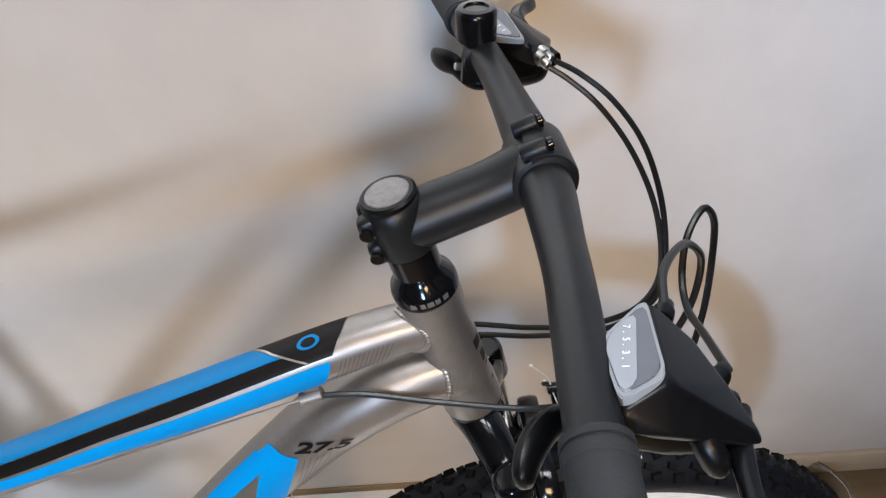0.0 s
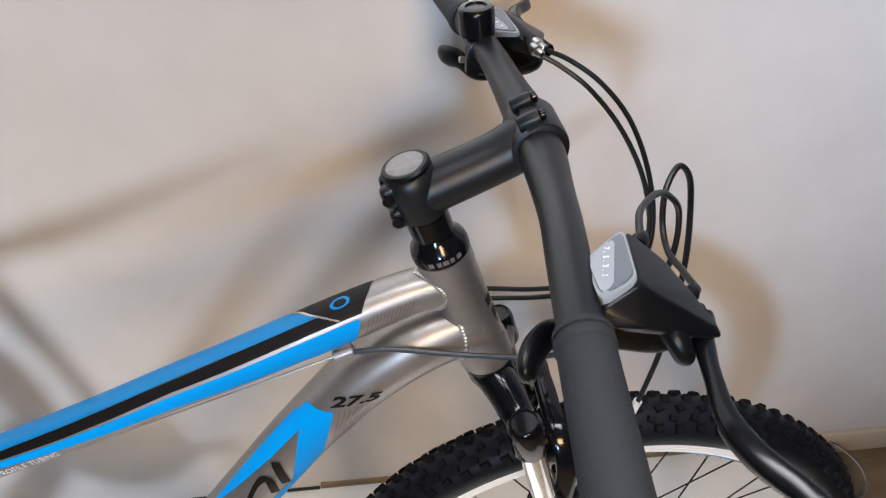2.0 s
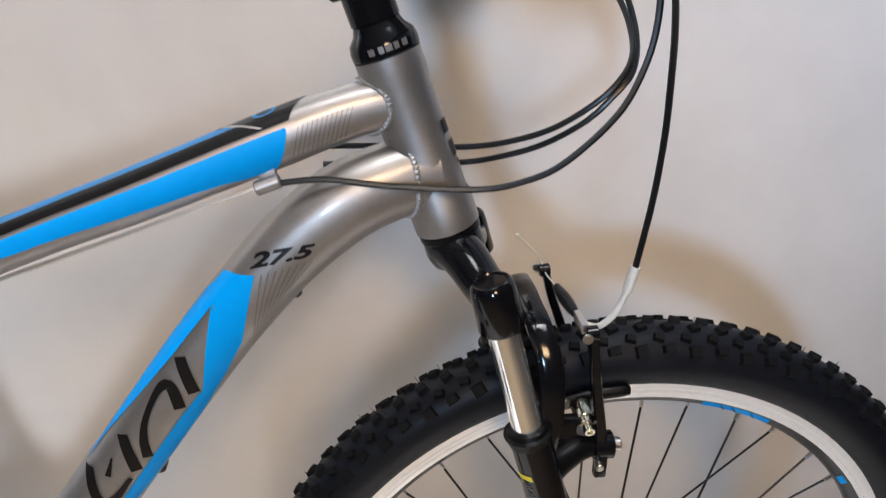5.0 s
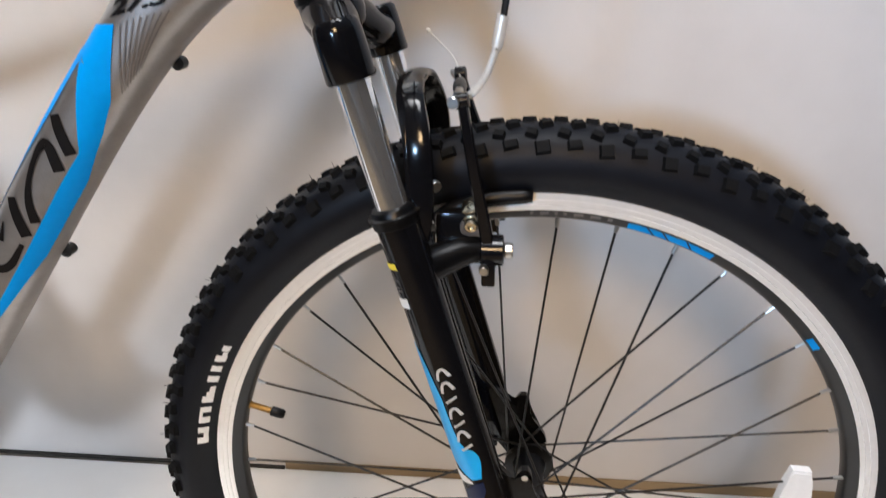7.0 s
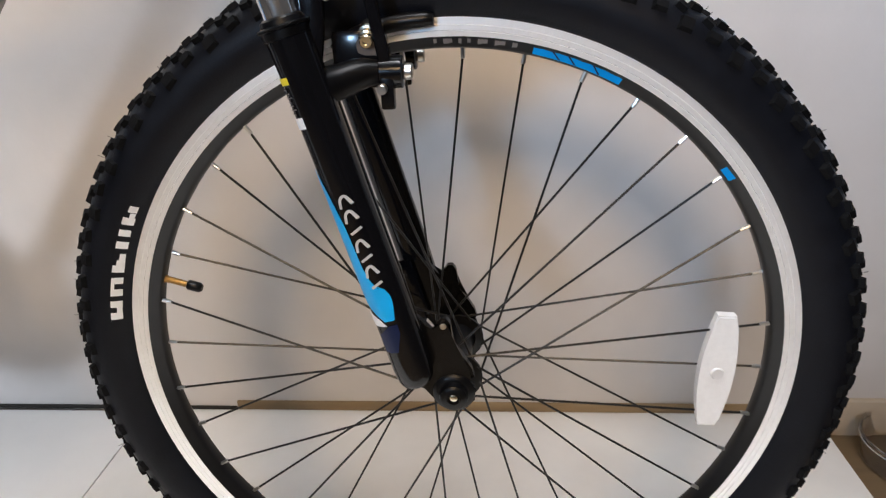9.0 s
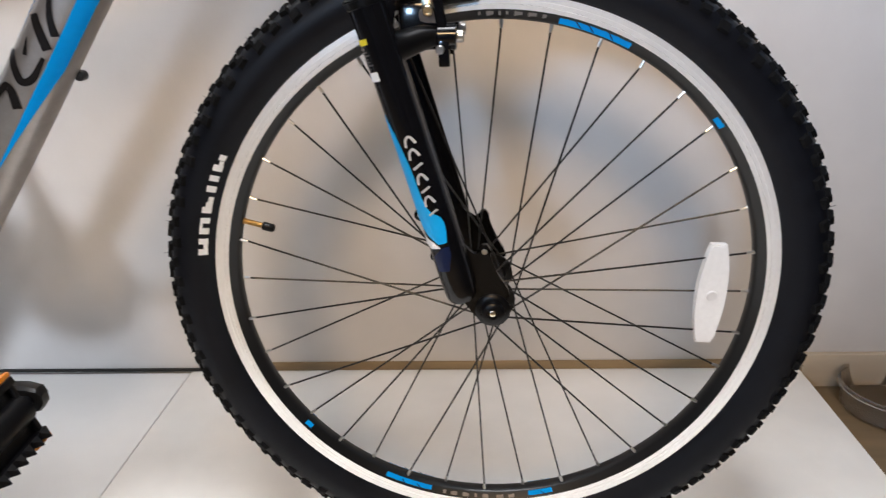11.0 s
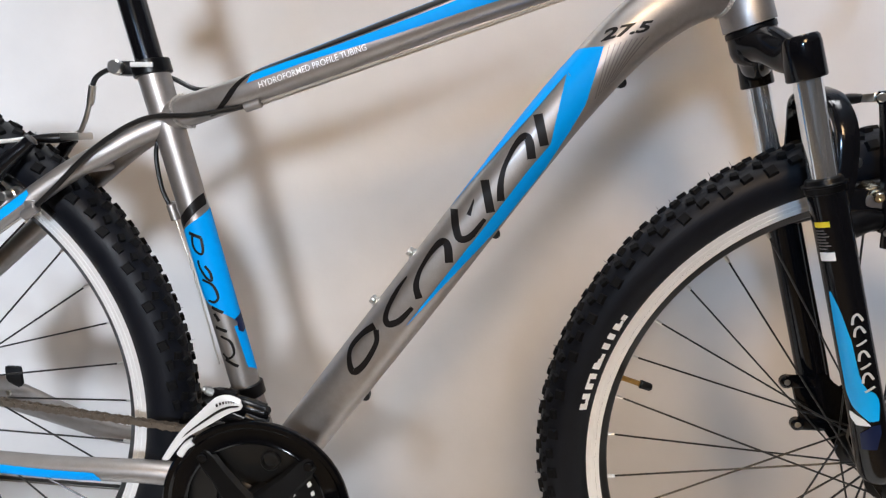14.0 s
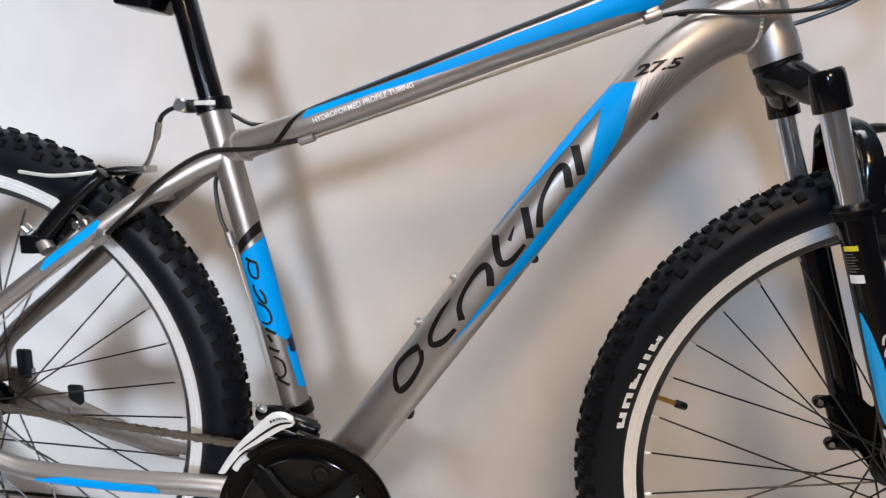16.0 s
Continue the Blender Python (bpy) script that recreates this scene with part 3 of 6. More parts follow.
for nm, tube in (("top_tube", TT), ("down_tube", DT), ("seat_tube", ST)):
    bm = bmesh.new()
    tube.mesh(bm)
    frame_parts[nm] = part(nm, bm, PAINT, bike, "champagne-silver aluminium tube")

# head tube with flared ends
HB, HT = fr(-0.158, 0.786), fr(-0.200, 0.911)
axis = (HT - HB).normalized()
hl = (HT - HB).length
bm = bmesh.new()
lathe(bm, HB, axis, [(0, 0.0205), (0.0006, 0.0245), (0.022, 0.0245), (0.026, 0.0230), (hl - 0.022, 0.0225), (hl - 0.015, 0.0232), (hl - 0.0006, 0.0232), (hl, 0.0200)], 36)
head = part("head_tube", bm, PAINT, bike, "champagne-silver head tube")
# seat stays, chain stays, bottom bracket shell, bridge
NS = Tube([(fr(-0.735, 0.696, 0.006), 0.0125, 0.010), (fr(-0.7625, 0.683, 0.014), 0.0120, 0.010), (fr(-0.790, 0.6665, 0.023), 0.0112, 0.010), (fr(-0.8287, 0.6445, 0.033), 0.0105, 0.010), (fr(-0.884, 0.604, 0.048), 0.0100, 0.0098), (fr(-0.9567, 0.551, 0.058), 0.0095, 0.0093), (fr(-1.030, 0.494, 0.066), 0.009, 0.0085), (fr(-1.074, 0.452, 0.068), 0.0085, 0.008), (fr(-1.080, 0.405, 0.068), 0.008, 0.008)], 8)
FS = Tube([(fr(-0.735, 0.698, -0.006), 0.0140, 0.011), (fr(-0.768, 0.681, -0.014), 0.0135, 0.011), (fr(-0.800, 0.661, -0.022), 0.0135, 0.011), (fr(-0.909, 0.584, -0.044), 0.0125, 0.0105), (fr(-0.984, 0.527, -0.054), 0.0120, 0.010), (fr(-1.035, 0.490, -0.060), 0.0115, 0.009), (fr(-1.076, 0.452, -0.064), 0.0105, 0.008), (fr(-1.084, 0.405, -0.066), 0.009, 0.008)], 8)
NC = Tube([(fr(-0.650, 0.303, 0.028), 0.0135, 0.0130), (fr(-0.742, 0.327, 0.045), 0.0128, 0.0120), (fr(-0.862, 0.336, 0.055), 0.0120, 0.0112), (fr(-0.955, 0.347, 0.061), 0.0112, 0.0105), (fr(-1.000, 0.362, 0.064), 0.0100, 0.0095), (fr(-1.055, 0.385, 0.066), 0.009, 0.008)], 8)
FC = Tube([(fr(-0.650, 0.303, -0.028), 0.0135, 0.0130), (fr(-0.735, 0.316, -0.047), 0.0120, 0.0110), (fr(-0.850, 0.320, -0.055), 0.0110, 0.0100), (fr(-0.920, 0.338, -0.062), 0.0150, 0.008), (fr(-0.985, 0.360, -0.066), 0.0205, 0.005), (fr(-1.065, 0.384, -0.067), 0.0240, 0.0045)], 8)
stays = []
for nm, tube in (("seat_stay", NS), ("chain_stay", NC), ("seat_stay", FS), ("chain_stay", FC)):
    bm = bmesh.new()
    tube.mesh(bm, 20)
    stays.append(part(nm, bm, PAINT, bike, "champagne-silver %s" % nm.replace("_", " ")))
for sd in (1, -1):
    bm = bmesh.new()
    box(bm, (-0.018, -0.0035, -0.024), (0.020, 0.0035, 0.030), 0.003, Matrix.Translation(fr(-1.060, 0.392, sd * 0.068)))
    part("dropout", bm, PAINT, bike, "flat rear dropout plate")
bm = bmesh.new()
rod(bm, fr(-0.640, 0.300, 0.037), fr(-0.640, 0.300, -0.037), 0.0215, 28, 0.001)
part("bottom_bracket_shell", bm, PAINT, bike)
bm = bmesh.new()
rod(bm, fr(-0.808, 0.652, 0.028), fr(-0.808, 0.652, -0.028), 0.0060, 14)
part("stay_bridge", bm, PAINT, bike)
# the far chain stay carries the brake tabs
for x, z, h in ((-1.052, 0.425, 0.022), (-0.985, 0.384, 0.016)):
    bm = bmesh.new()
    box(bm, (-0.011, -0.003, -0.018), (0.011, 0.003, h), 0.004, Matrix.Translation(fr(x, z, -0.066)))
    part("disc_tab", bm, MATTE, bike, "dark brake mounting tab")
for x, z in ((-1.040, 0.378), (-0.992, 0.366), (-0.945, 0.358)):
    bm = bmesh.new()
    rod(bm, fr(x, z, -0.060), fr(x, z, -0.067), 0.004, 10, 0.001)
    part("bolt", bm, STEEL, bike)


def bead(bm, p_ring, r):
    """A row of small overlapping weld drops along a closed ring of points."""
    for p in p_ring:
        bmesh.ops.create_icosphere(bm, subdivisions=1, radius=r, matrix=Matrix.Translation(p))


# weld beads where the tubes meet
bm = bmesh.new()
pts = []
for k in range(46):
    a = 2 * math.pi * k / 46
    pts.append(TT.surf(TT.length - 0.026 - 0.006 * math.cos(a) ** 2 + 0.010 * abs(math.sin(a)), a, 0.0004))
bead(bm, pts, 0.0026)
part("weld", bm, WELD, head, "rippled weld bead")
bm = bmesh.new()
pts = []
for k in range(52):
    a = 2 * math.pi * k / 52
    pts.append(DT.surf(DT.length - 0.030 + 0.012 * abs(math.sin(a)) + 0.004 * math.cos(a), a, 0.0004))
bead(bm, pts, 0.0026)
part("weld", bm, WELD, head, "rippled weld bead")
bm = bmesh.new()
bead(bm, [TT.surf(0.034 - 0.010 * abs(math.sin(2 * math.pi * k / 36)), 2 * math.pi * k / 36, 0.0006) for k in range(36)], 0.0022)
part("weld", bm, WELD, frame_parts["seat_tube"], "rippled weld bead")

# ---- decals ----
# down tube: blue panel with two wings, plain dark strokes, fine lines
def patch(tube, bm, s0, s1, lo, hi, ns=60, na=6, off=0.0006):
    """A decal between two angles lo(s) and hi(s) in degrees, with slanting ends s0(angle) and s1(angle)."""
    grid = []
    for i in range(ns + 1):
        f = i / ns
        row = []
        for j in range(na + 1):
            mid = s0(60) + (s1(60) - s0(60)) * f
            w = lo(mid) + (hi(mid) - lo(mid)) * j / na
            row.append(bm.verts.new(tube.surf(s0(w) + (s1(w) - s0(w)) * f, radians(w), off)))
        grid.append(row)
    for i in range(ns):
        for j in range(na):
            bm.faces.new((grid[i][j], grid[i + 1][j], grid[i + 1][j + 1], grid[i][j + 1]))


bm = bmesh.new()
low = lerp((0.235, -0.0114), (0.285, -0.0152), (0.33, -0.0195), (0.368, -0.0232), (0.4457, -0.0236), (0.489, -0.0186), (0.518, -0.0130), (0.5413, -0.0016), (0.5665, 0.0108))
high = lerp((0.235, -0.0110), (0.324, -0.0108), (0.362, -0.0112), (0.435, -0.0106), (0.4680, -0.0118), (0.4974, 0.0033), (0.5278, 0.0192), (0.5300, 0.0262), (0.5520, 0.0262), (0.5665, 0.0112))
DT.band(bm, 0.235, 0.5665, low, high, 100, 8)
part("decal_panel", bm, BLUE, frame_parts["down_tube"], "bright blue painted panel")
bm = bmesh.new()
DT.band(bm, 0.36, 0.5345, lerp((0.36, 0.0264), (0.3917, 0.0256), (0.4395, 0.0221), (0.4811, 0.0195), (0.5278, 0.0192)), lerp((0.36, 0.0266), (0.54, 0.0266)), 50, 4, 0.0005)
part("decal_stripe", bm, BLUE, frame_parts["down_tube"], "thin blue stripe")
for st in (
    [(0.2140, 0.0140, 0.0070), (0.1985, 0.0185, 0.0052), (0.1775, 0.0190, 0.0046), (0.1640, 0.0095, 0.0062), (0.1615, 0.0011, 0.0076), (0.1772, -0.0015, 0.0060), (0.2010, 0.0022, 0.0050), (0.2120, 0.0105, 0.0062)],
    [(0.2761, 0.0186, 0.0014), (0.2570, 0.0179, 0.0040), (0.2336, 0.0131, 0.0050), (0.2250, 0.0050, 0.0070), (0.2351, -0.0022, 0.0064), (0.2546, -0.0043, 0.0042)],
    [(0.2665, -0.0040, 0.0076), (0.2755, 0.0062, 0.0062), (0.2901, 0.0121, 0.0042), (0.3113, 0.0146, 0.0046), (0.3270, 0.0128, 0.0070), (0.3278, 0.0060, 0.0080), (0.3150, -0.0055, 0.0082)],
    [(0.3600, 0.0225, 0.0078), (0.3470, 0.0100, 0.0076), (0.3412, 0.0005, 0.0074), (0.3496, -0.0060, 0.0062), (0.3720, -0.0066, 0.0036)],
    [(0.3650, 0.0080, 0.0044), (0.3805, 0.0132, 0.0012)],
    [(0.4020, 0.0165, 0.0084), (0.3805, -0.0070, 0.0084)],
    [(0.3955, -0.0080, 0.0076), (0.4082, 0.0020, 0.0062), (0.4244, 0.0094, 0.0044), (0.4464, 0.0136, 0.0048), (0.4580, 0.0122, 0.0072), (0.4579, 0.0062, 0.0082), (0.4460, -0.0064, 0.0084)],
    [(0.4824, 0.0152, 0.0086), (0.4632, -0.0080, 0.0086)],
):
    bm = bmesh.new()
    DT.stroke(bm, st, 0)
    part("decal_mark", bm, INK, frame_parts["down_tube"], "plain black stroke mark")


def size_place(x, y):
    # the words run towards the head tube, level with the ground
    return DT.side_point(0.5685 + x * 1.19 + y * 0.70, 0.0158 - x * 0.765 + y * 0.42, 0.0009)


part("size_number", writing("27.5", size_place, 0.0172, 0.15, 0.0007), INK, frame_parts["down_tube"], "wheel size in black numerals")
for k in range(8):
    bm = bmesh.new()
    f = k / 7
    DT.stroke(bm, [(0.5707 + 0.031 * f, 0.0078 - 0.0185 * f), (0.5275 + 0.0245 * f, -0.0160 - 0.0012 * f)], 0.0009)
    part("decal_line", bm, GREYINK, frame_parts["down_tube"], "fine grey hatch line")

# top tube: light blue, black and blue stripes, words, slash
bm = bmesh.new()
patch(TT, bm, lambda w: 0.130 - 0.00026 * w, lerp((55, 0.5045), (79, 0.5030), (147, 0.4856)),
      lerp((0.10, 76), (0.15, 78), (0.19, 82), (0.22, 88), (0.271, 95), (0.323, 101), (0.36, 104), (0.40, 109), (0.44, 116), (0.465, 124), (0.48, 134), (0.50, 142)), lerp((0.10, 46), (0.15, 51), (0.19, 62), (0.24, 67), (0.29, 69), (0.38, 66), (0.44, 67), (0.5, 68)), 70, 7, 0.0005)
part("decal_stripe", bm, BLUE, frame_parts["top_tube"], "bright blue side stripe")
bm = bmesh.new()
patch(TT, bm, lambda w: 0.120, lerp((-24, 0.5230), (4, 0.5191), (63, 0.5062)), lerp((0.12, 42), (0.15, 47), (0.19, 57), (0.24, 62), (0.29, 61), (0.34, 57), (0.44, 56), (0.51, 57)), lerp((0.12, 28), (0.19, 32), (0.24, 31), (0.29, 28), (0.34, 26), (0.39, 22), (0.45, 23), (0.52, 23)), 60, 5, 0.0005)
part("decal_stripe", bm, INK, frame_parts["top_tube"], "black top stripe")
bm = bmesh.new()
patch(TT, bm, lambda w: 0.125, lambda w: 0.4620 + 0.0005 * w, lerp((0.12, 27), (0.19, 31), (0.24, 30), (0.29, 27), (0.34, 25), (0.39, 21), (0.45, 22), (0.52, 22)), lerp((0.1, -30), (0.5, -30)), 60, 5, 0.0005)
part("decal_stripe", bm, CYAN, frame_parts["top_tube"], "light blue top stripe")
bm = bmesh.new()
patch(TT, bm, lambda w: 0.4645 + 0.0005 * w, lerp((-24, 0.5230), (4, 0.5191), (63, 0.5062)), lambda q: 23, lambda q: -30, 12, 5, 0.0005)
part("decal_stripe", bm, INK, frame_parts["top_tube"], "black top stripe")
bm = bmesh.new()
ring = [(0.4936 + 0.0085 * math.cos(2 * math.pi * k / 24), 10 + 15 * math.sin(2 * math.pi * k / 24)) for k in range(24)]
for k in range(24):
    a, b = ring[k], ring[(k + 1) % 24]
    q = [TT.surf(s_, radians(w_), 0.0010) for s_, w_ in (a, b)]
    cc = TT.surf(0.4936, radians(10), 0.0010)
    vs = [bm.verts.new(p) for p in (q[0], q[1], cc + (q[1] - cc) * 0.66, cc + (q[0] - cc) * 0.66)]
    bm.faces.new(vs)
part("decal_ring", bm, CYAN, frame_parts["top_tube"], "round light blue emblem")
bm = bmesh.new()
g = []
for k in range(13):
    w_ = -30 + 84 * k / 12
    g.append([bm.verts.new(TT.surf(0.4622 + 0.00047 * w_ + d_, radians(w_), 0.0011)) for d_ in (0, 0.0026)])
for k in range(12):
    bm.faces.new((g[k][0], g[k][1], g[k + 1][1], g[k + 1][0]))
part("decal_line", bm, WELD, frame_parts["top_tube"], "thin silver chevron line")
bm = bmesh.new()
for k in range(8):
    a0, a1 = radians(35 + (150 - 35) * k / 8), radians(35 + (150 - 35) * (k + 1) / 8)
    f0, f1 = k / 8, (k + 1) / 8
    vs = [bm.verts.new(TT.surf(0.121 - 0.053 * f + w_, a, 0.0006)) for f, a, w_ in ((f0, a0, 0), (f1, a1, 0), (f1, a1, -0.0095), (f0, a0, -0.0095))]
    bm.faces.new(vs)
part("decal_slash", bm, INK, frame_parts["top_tube"], "black slanted slash")
part("decal_lettering", writing("HYDROFORMED PROFILE TUBING", lambda x, y: TT.side_point(0.1205 + x * 0.92, -0.0040 + y - x * 0.016, 0.0008), 0.0080, 0.1, 0.00004), LIGHTINK, frame_parts["top_tube"], "pale printed words")
for k in range(12):
    bm = bmesh.new()
    TT.stroke(bm, [(0.512 + k * 0.0034, 0.006), (0.500 + k * 0.0034, -0.012)], 0.0007)
    part("decal_line", bm, GREYINK, frame_parts["top_tube"], "fine grey hatch line")

# seat tube: seen from the near side, v counts forwards
bm = bmesh.new()
ST.band(bm, 0.300, 0.334, lerp((0.300, -0.0162), (0.311, -0.0160), (0.334, 0.0155)), lerp((0.300, -0.0160), (0.322, 0.0155), (0.334, 0.0160)), 14, 6)
part("decal_slash", bm, INK, frame_parts["seat_tube"], "black slanted slash")
bm = bmesh.new()
patch(ST, bm, lambda w: 0.1940 + (w - 29) * 0.00029, lambda w: 0.3165 - (w - 2.6) * 0.000112, lambda q: -28, lambda q: 168, 40, 14)
part("decal_panel", bm, BLUE, frame_parts["seat_tube"], "bright blue painted panel")
bm = bmesh.new()
patch(ST, bm, lambda w: 0.1400 + (w - 29) * 0.00016, lambda w: 0.1890, lambda q: -24, lerp((0.14, 38), (0.19, 46)), 12, 5)
part("decal_panel", bm, BLUE, frame_parts["seat_tube"], "small bright blue panel")
bm = bmesh.new()
patch(ST, bm, lambda w: 0.1800 - (w - 10) * 0.00012, lambda w: 0.1990 - (w - 10) * 0.0001, lambda q: -16, lerp((0.172, 8), (0.180, 34), (0.190, 30), (0.198, 44)), 8, 5, 0.0010)
part("decal_mark", bm, NAVY, frame_parts["seat_tube"], "dark blue emblem")
for st in (
    [(0.2974, -0.0052), (0.2895, 0.0050)],
    [(0.2939, -0.0027), (0.2850, -0.0050), (0.2771, -0.0036), (0.2728, 0.0014), (0.2780, 0.0040), (0.2895, 0.0050)],
    [(0.2673, -0.0045), (0.2595, -0.0047), (0.2477, -0.0010), (0.2434, 0.0034), (0.2520, 0.0040), (0.2600, 0.0010)],
    [(0.2464, -0.0060), (0.2382, 0.0030), (0.2245, 0.0048), (0.2203, 0.0), (0.2233, -0.0064)],
    [(0.2155, -0.0045), (0.2070, 0.0052)],
    [(0.2082, -0.0040), (0.1990, -0.0010)],
    [(0.1935, -0.0070), (0.1862, 0.0036)],
    [(0.1827, -0.0042), (0.1743, 0.0040), (0.1609, 0.0040), (0.1568, -0.0029), (0.1630, -0.0077)],
    [(0.1563, -0.0068), (0.1460, 0.0046)],
):
    bm = bmesh.new()
    ST.stroke(bm, st, 0.0026 if len(st) > 2 else 0.0034)
    part("decal_mark", bm, INK, frame_parts["seat_tube"], "plain black stroke mark")
# head tube emblem: plain dark bars
for v0, v1, h0, h1 in ((-0.005, 0.004, 0.080, 0.070), (-0.002, 0.006, 0.064, 0.052), (0.0, 0.005, 0.049, 0.046), (0.002, 0.005, 0.028, 0.022)):
    bm = bmesh.new()
    a_, b_ = axes_from(axis)
    g = []
    fwd = Vector((1, SLOPE, 0))
    fwd = (fwd - axis * fwd.dot(axis)).normalized()
    sd_ = axis.cross(fwd)
    sd_ = sd_ if sd_.y < 0 else -sd_
    for i in range(5):
        h = h0 + (h1 - h0) * i / 4
        row = []
        for j in range(4):
            an = radians(62) + (v0 + (v1 - v0) * j / 3) / 0.0228
            row.append(bm.verts.new(HB + axis * (h) + (sd_ * math.cos(an) + fwd * math.sin(an)) * 0.0236))
        g.append(row)
    for i in range(4):
        for j in range(3):
            bm.faces.new((g[i][j], g[i + 1][j], g[i + 1][j + 1], g[i][j + 1]))
    part("decal_mark", bm, INK, head, "plain dark emblem bar")
# blue on stays
bm = bmesh.new()
NS.band(bm, 0.146, 0.226, lerp((0.146, 80), (0.156, 104), (0.3, 104)), lerp((0.1, 52), (0.216, 54), (0.226, 85)), 20, 5, 0.0006, True)
part("decal_panel", bm, BLUE, stays[0], "blue band along the stay")
bm = bmesh.new()
NC.band(bm, 0.163, 0.304, lerp((0.163, 130), (0.304, 122)), lerp((0.163, 110), (0.170, 80), (0.27, 72), (0.304, 104)), 20, 6, 0.0006, True)
part("decal_panel", bm, BLUE, stays[1], "blue band along the stay")

# ---- bottle bolts, guides and bosses ----
for s_ in (0.294, 0.228):
    bm = bmesh.new()
    c_, up_, _, hh, _ = DT.at(s_)
    lathe(bm, c_ + up_ * (hh - 0.001), up_, [(0, 0.0065), (0.002, 0.0065), (0.003, 0.0045), (0.003, 0.005), (0.007, 0.005), (0.008, 0.0035)], 14)
    part("bottle_bolt", bm, STEEL, bike, "small steel bolt head")
for s_ in (0.560, 0.362, 0.130):
    bm = bmesh.new()
    c_, up_, sd2, hh, _ = DT.at(s_)
    lathe(bm, c_ - up_ * (hh + 0.0012) - sd2 * 0.006, -sd2, [(0, 0.0035), (0.001, 0.005), (0.011, 0.005), (0.012, 0.0035)], 14)
    lathe(bm, c_ - up_ * (hh - 0.003) - sd2 * 0.010, -up_, [(0, 0.006), (0.005, 0.0045)], 12)
    part("cable_boss", bm, MATTE, bike, "small dark cable boss")


def cable_stop(p, d, name="cable_stop"):
    bm = bmesh.new()
    lathe(bm, Vector(p) - Vector(d) * 0.009, d, [(0, 0.0040), (0.001, 0.0052), (0.017, 0.0052), (0.018, 0.0040)], 14)
    box(bm, (-0.006, -0.004, -0.006), (0.006, 0.004, 0.006), 0.0015, Matrix.Translation(Vector(p) + Vector((0, 0.004, 0.005))))
    return part(name, bm, PAINT, bike, "small silver cable stop")


d_tt = (fr(-0.29, 0.84) - fr(-0.6, 0.74)).normalized()
stop_f = fr(-0.284, 0.8285, 0.018)
stop_r = fr(-0.637, 0.7135, 0.018)
cable_stop(stop_f, d_tt)
cable_stop(stop_r, d_tt)
stop_s = fr(-0.853, 0.610, 0.056)
cable_stop(stop_s, (fr(-0.85, 0.61) - fr(-0.95, 0.545)).normalized())
stop_b = fr(-0.7350, 0.603, 0.0)
cable_stop(stop_b, (fr(-0.74, 0.7) - fr(-0.70, 0.55)).normalized())


def cable(pts, r, material, name="cable", label=""):
    bm = bmesh.new()
    hose(bm, [tuple(p) for p in pts], r, 8, 8)
    return part(name, bm, material, bike, label)


# bare wires along the frame
cable([stop_f, (stop_f + stop_r) / 2, stop_r], 0.0010, WIRE, "wire", "bare steel cable")
cable([stop_f + Vector((0, 0.010, -0.001)), (stop_f + stop_r) / 2 + Vector((0, 0.010, -0.001)), stop_r + Vector((0, 0.010, -0.001))], 0.0010, WIRE, "wire", "bare steel cable")
cable([stop_r, fr(-0.690, 0.704, 0.024), fr(-0.745, 0.700, 0.026), fr(-0.79, 0.672, 0.040), fr(-0.825, 0.636, 0.052), stop_s], 0.0026, CABLE, "cable", "black cable housing")
cable([stop_s, fr(-0.92, 0.565, 0.060), fr(-0.99, 0.50, 0.068)], 0.0010, WIRE, "wire", "bare steel cable")
cable([fr(-0.7400, 0.690, -0.004), fr(-0.7455, 0.6768, 0.0), fr(-0.7489, 0.6595, 0.0), fr(-0.7451, 0.6273, 0.0), stop_b], 0.0024, CABLE, "cable", "black cable housing")
cable([stop_b, fr(-0.7167, 0.5308, 0.0), fr(-0.6963, 0.4342, 0.0)], 0.0011, WIRE, "wire", "bare steel cable")

# ---- headset, spacer, stem, bars ----
bm = bmesh.new()
lathe(bm, HT, axis, [(0, 0.0210), (0.0008, 0.0236), (0.006, 0.0238), (0.011, 0.0225), (0.016, 0.0180), (0.020, 0.0165), (0.021, 0.0160)], 36)
headset = part("headset", bm, GLOSS, bike, "gloss black conical headset cover")
bm = bmesh.new()
lathe(bm, HT + axis * 0.021, axis, [(0, 0.0158), (0.001, 0.0170), (0.019, 0.0170), (0.020, 0.0158)], 32)
part("spacer", bm, GLOSS, bike, "black steerer spacer")
for k, (a_, w_) in enumerate(((-0.5, 0.0022), (-0.22, 0.0018), (0.0, 0.0024), (0.22, 0.0018), (0.48, 0.0022))):
    bm = bmesh.new()
    q_ = fwd * math.sin(a_ + 0.05) + sd_ * math.cos(a_ + 0.05)
    t_ = axis.cross(q_)
    c_ = HT + axis * 0.0058 + q_ * 0.0240
    vs = [bm.verts.new(c_ + t_ * i_ * w_ + axis * j_ * 0.0022) for i_, j_ in ((-1, -1), (1, -1), (1, 1), (-1, 1))]
    bm.faces.new(vs)
    part("headset_mark", bm, GREYINK, headset, "pale maker's mark bar")
bm = bmesh.new()
lathe(bm, HB, -axis, [(0, 0.0215), (0.001, 0.0235), (0.006, 0.0235), (0.008, 0.021)], 32)
part("lower_race", bm, PLASTIC, bike, "black lower headset race")

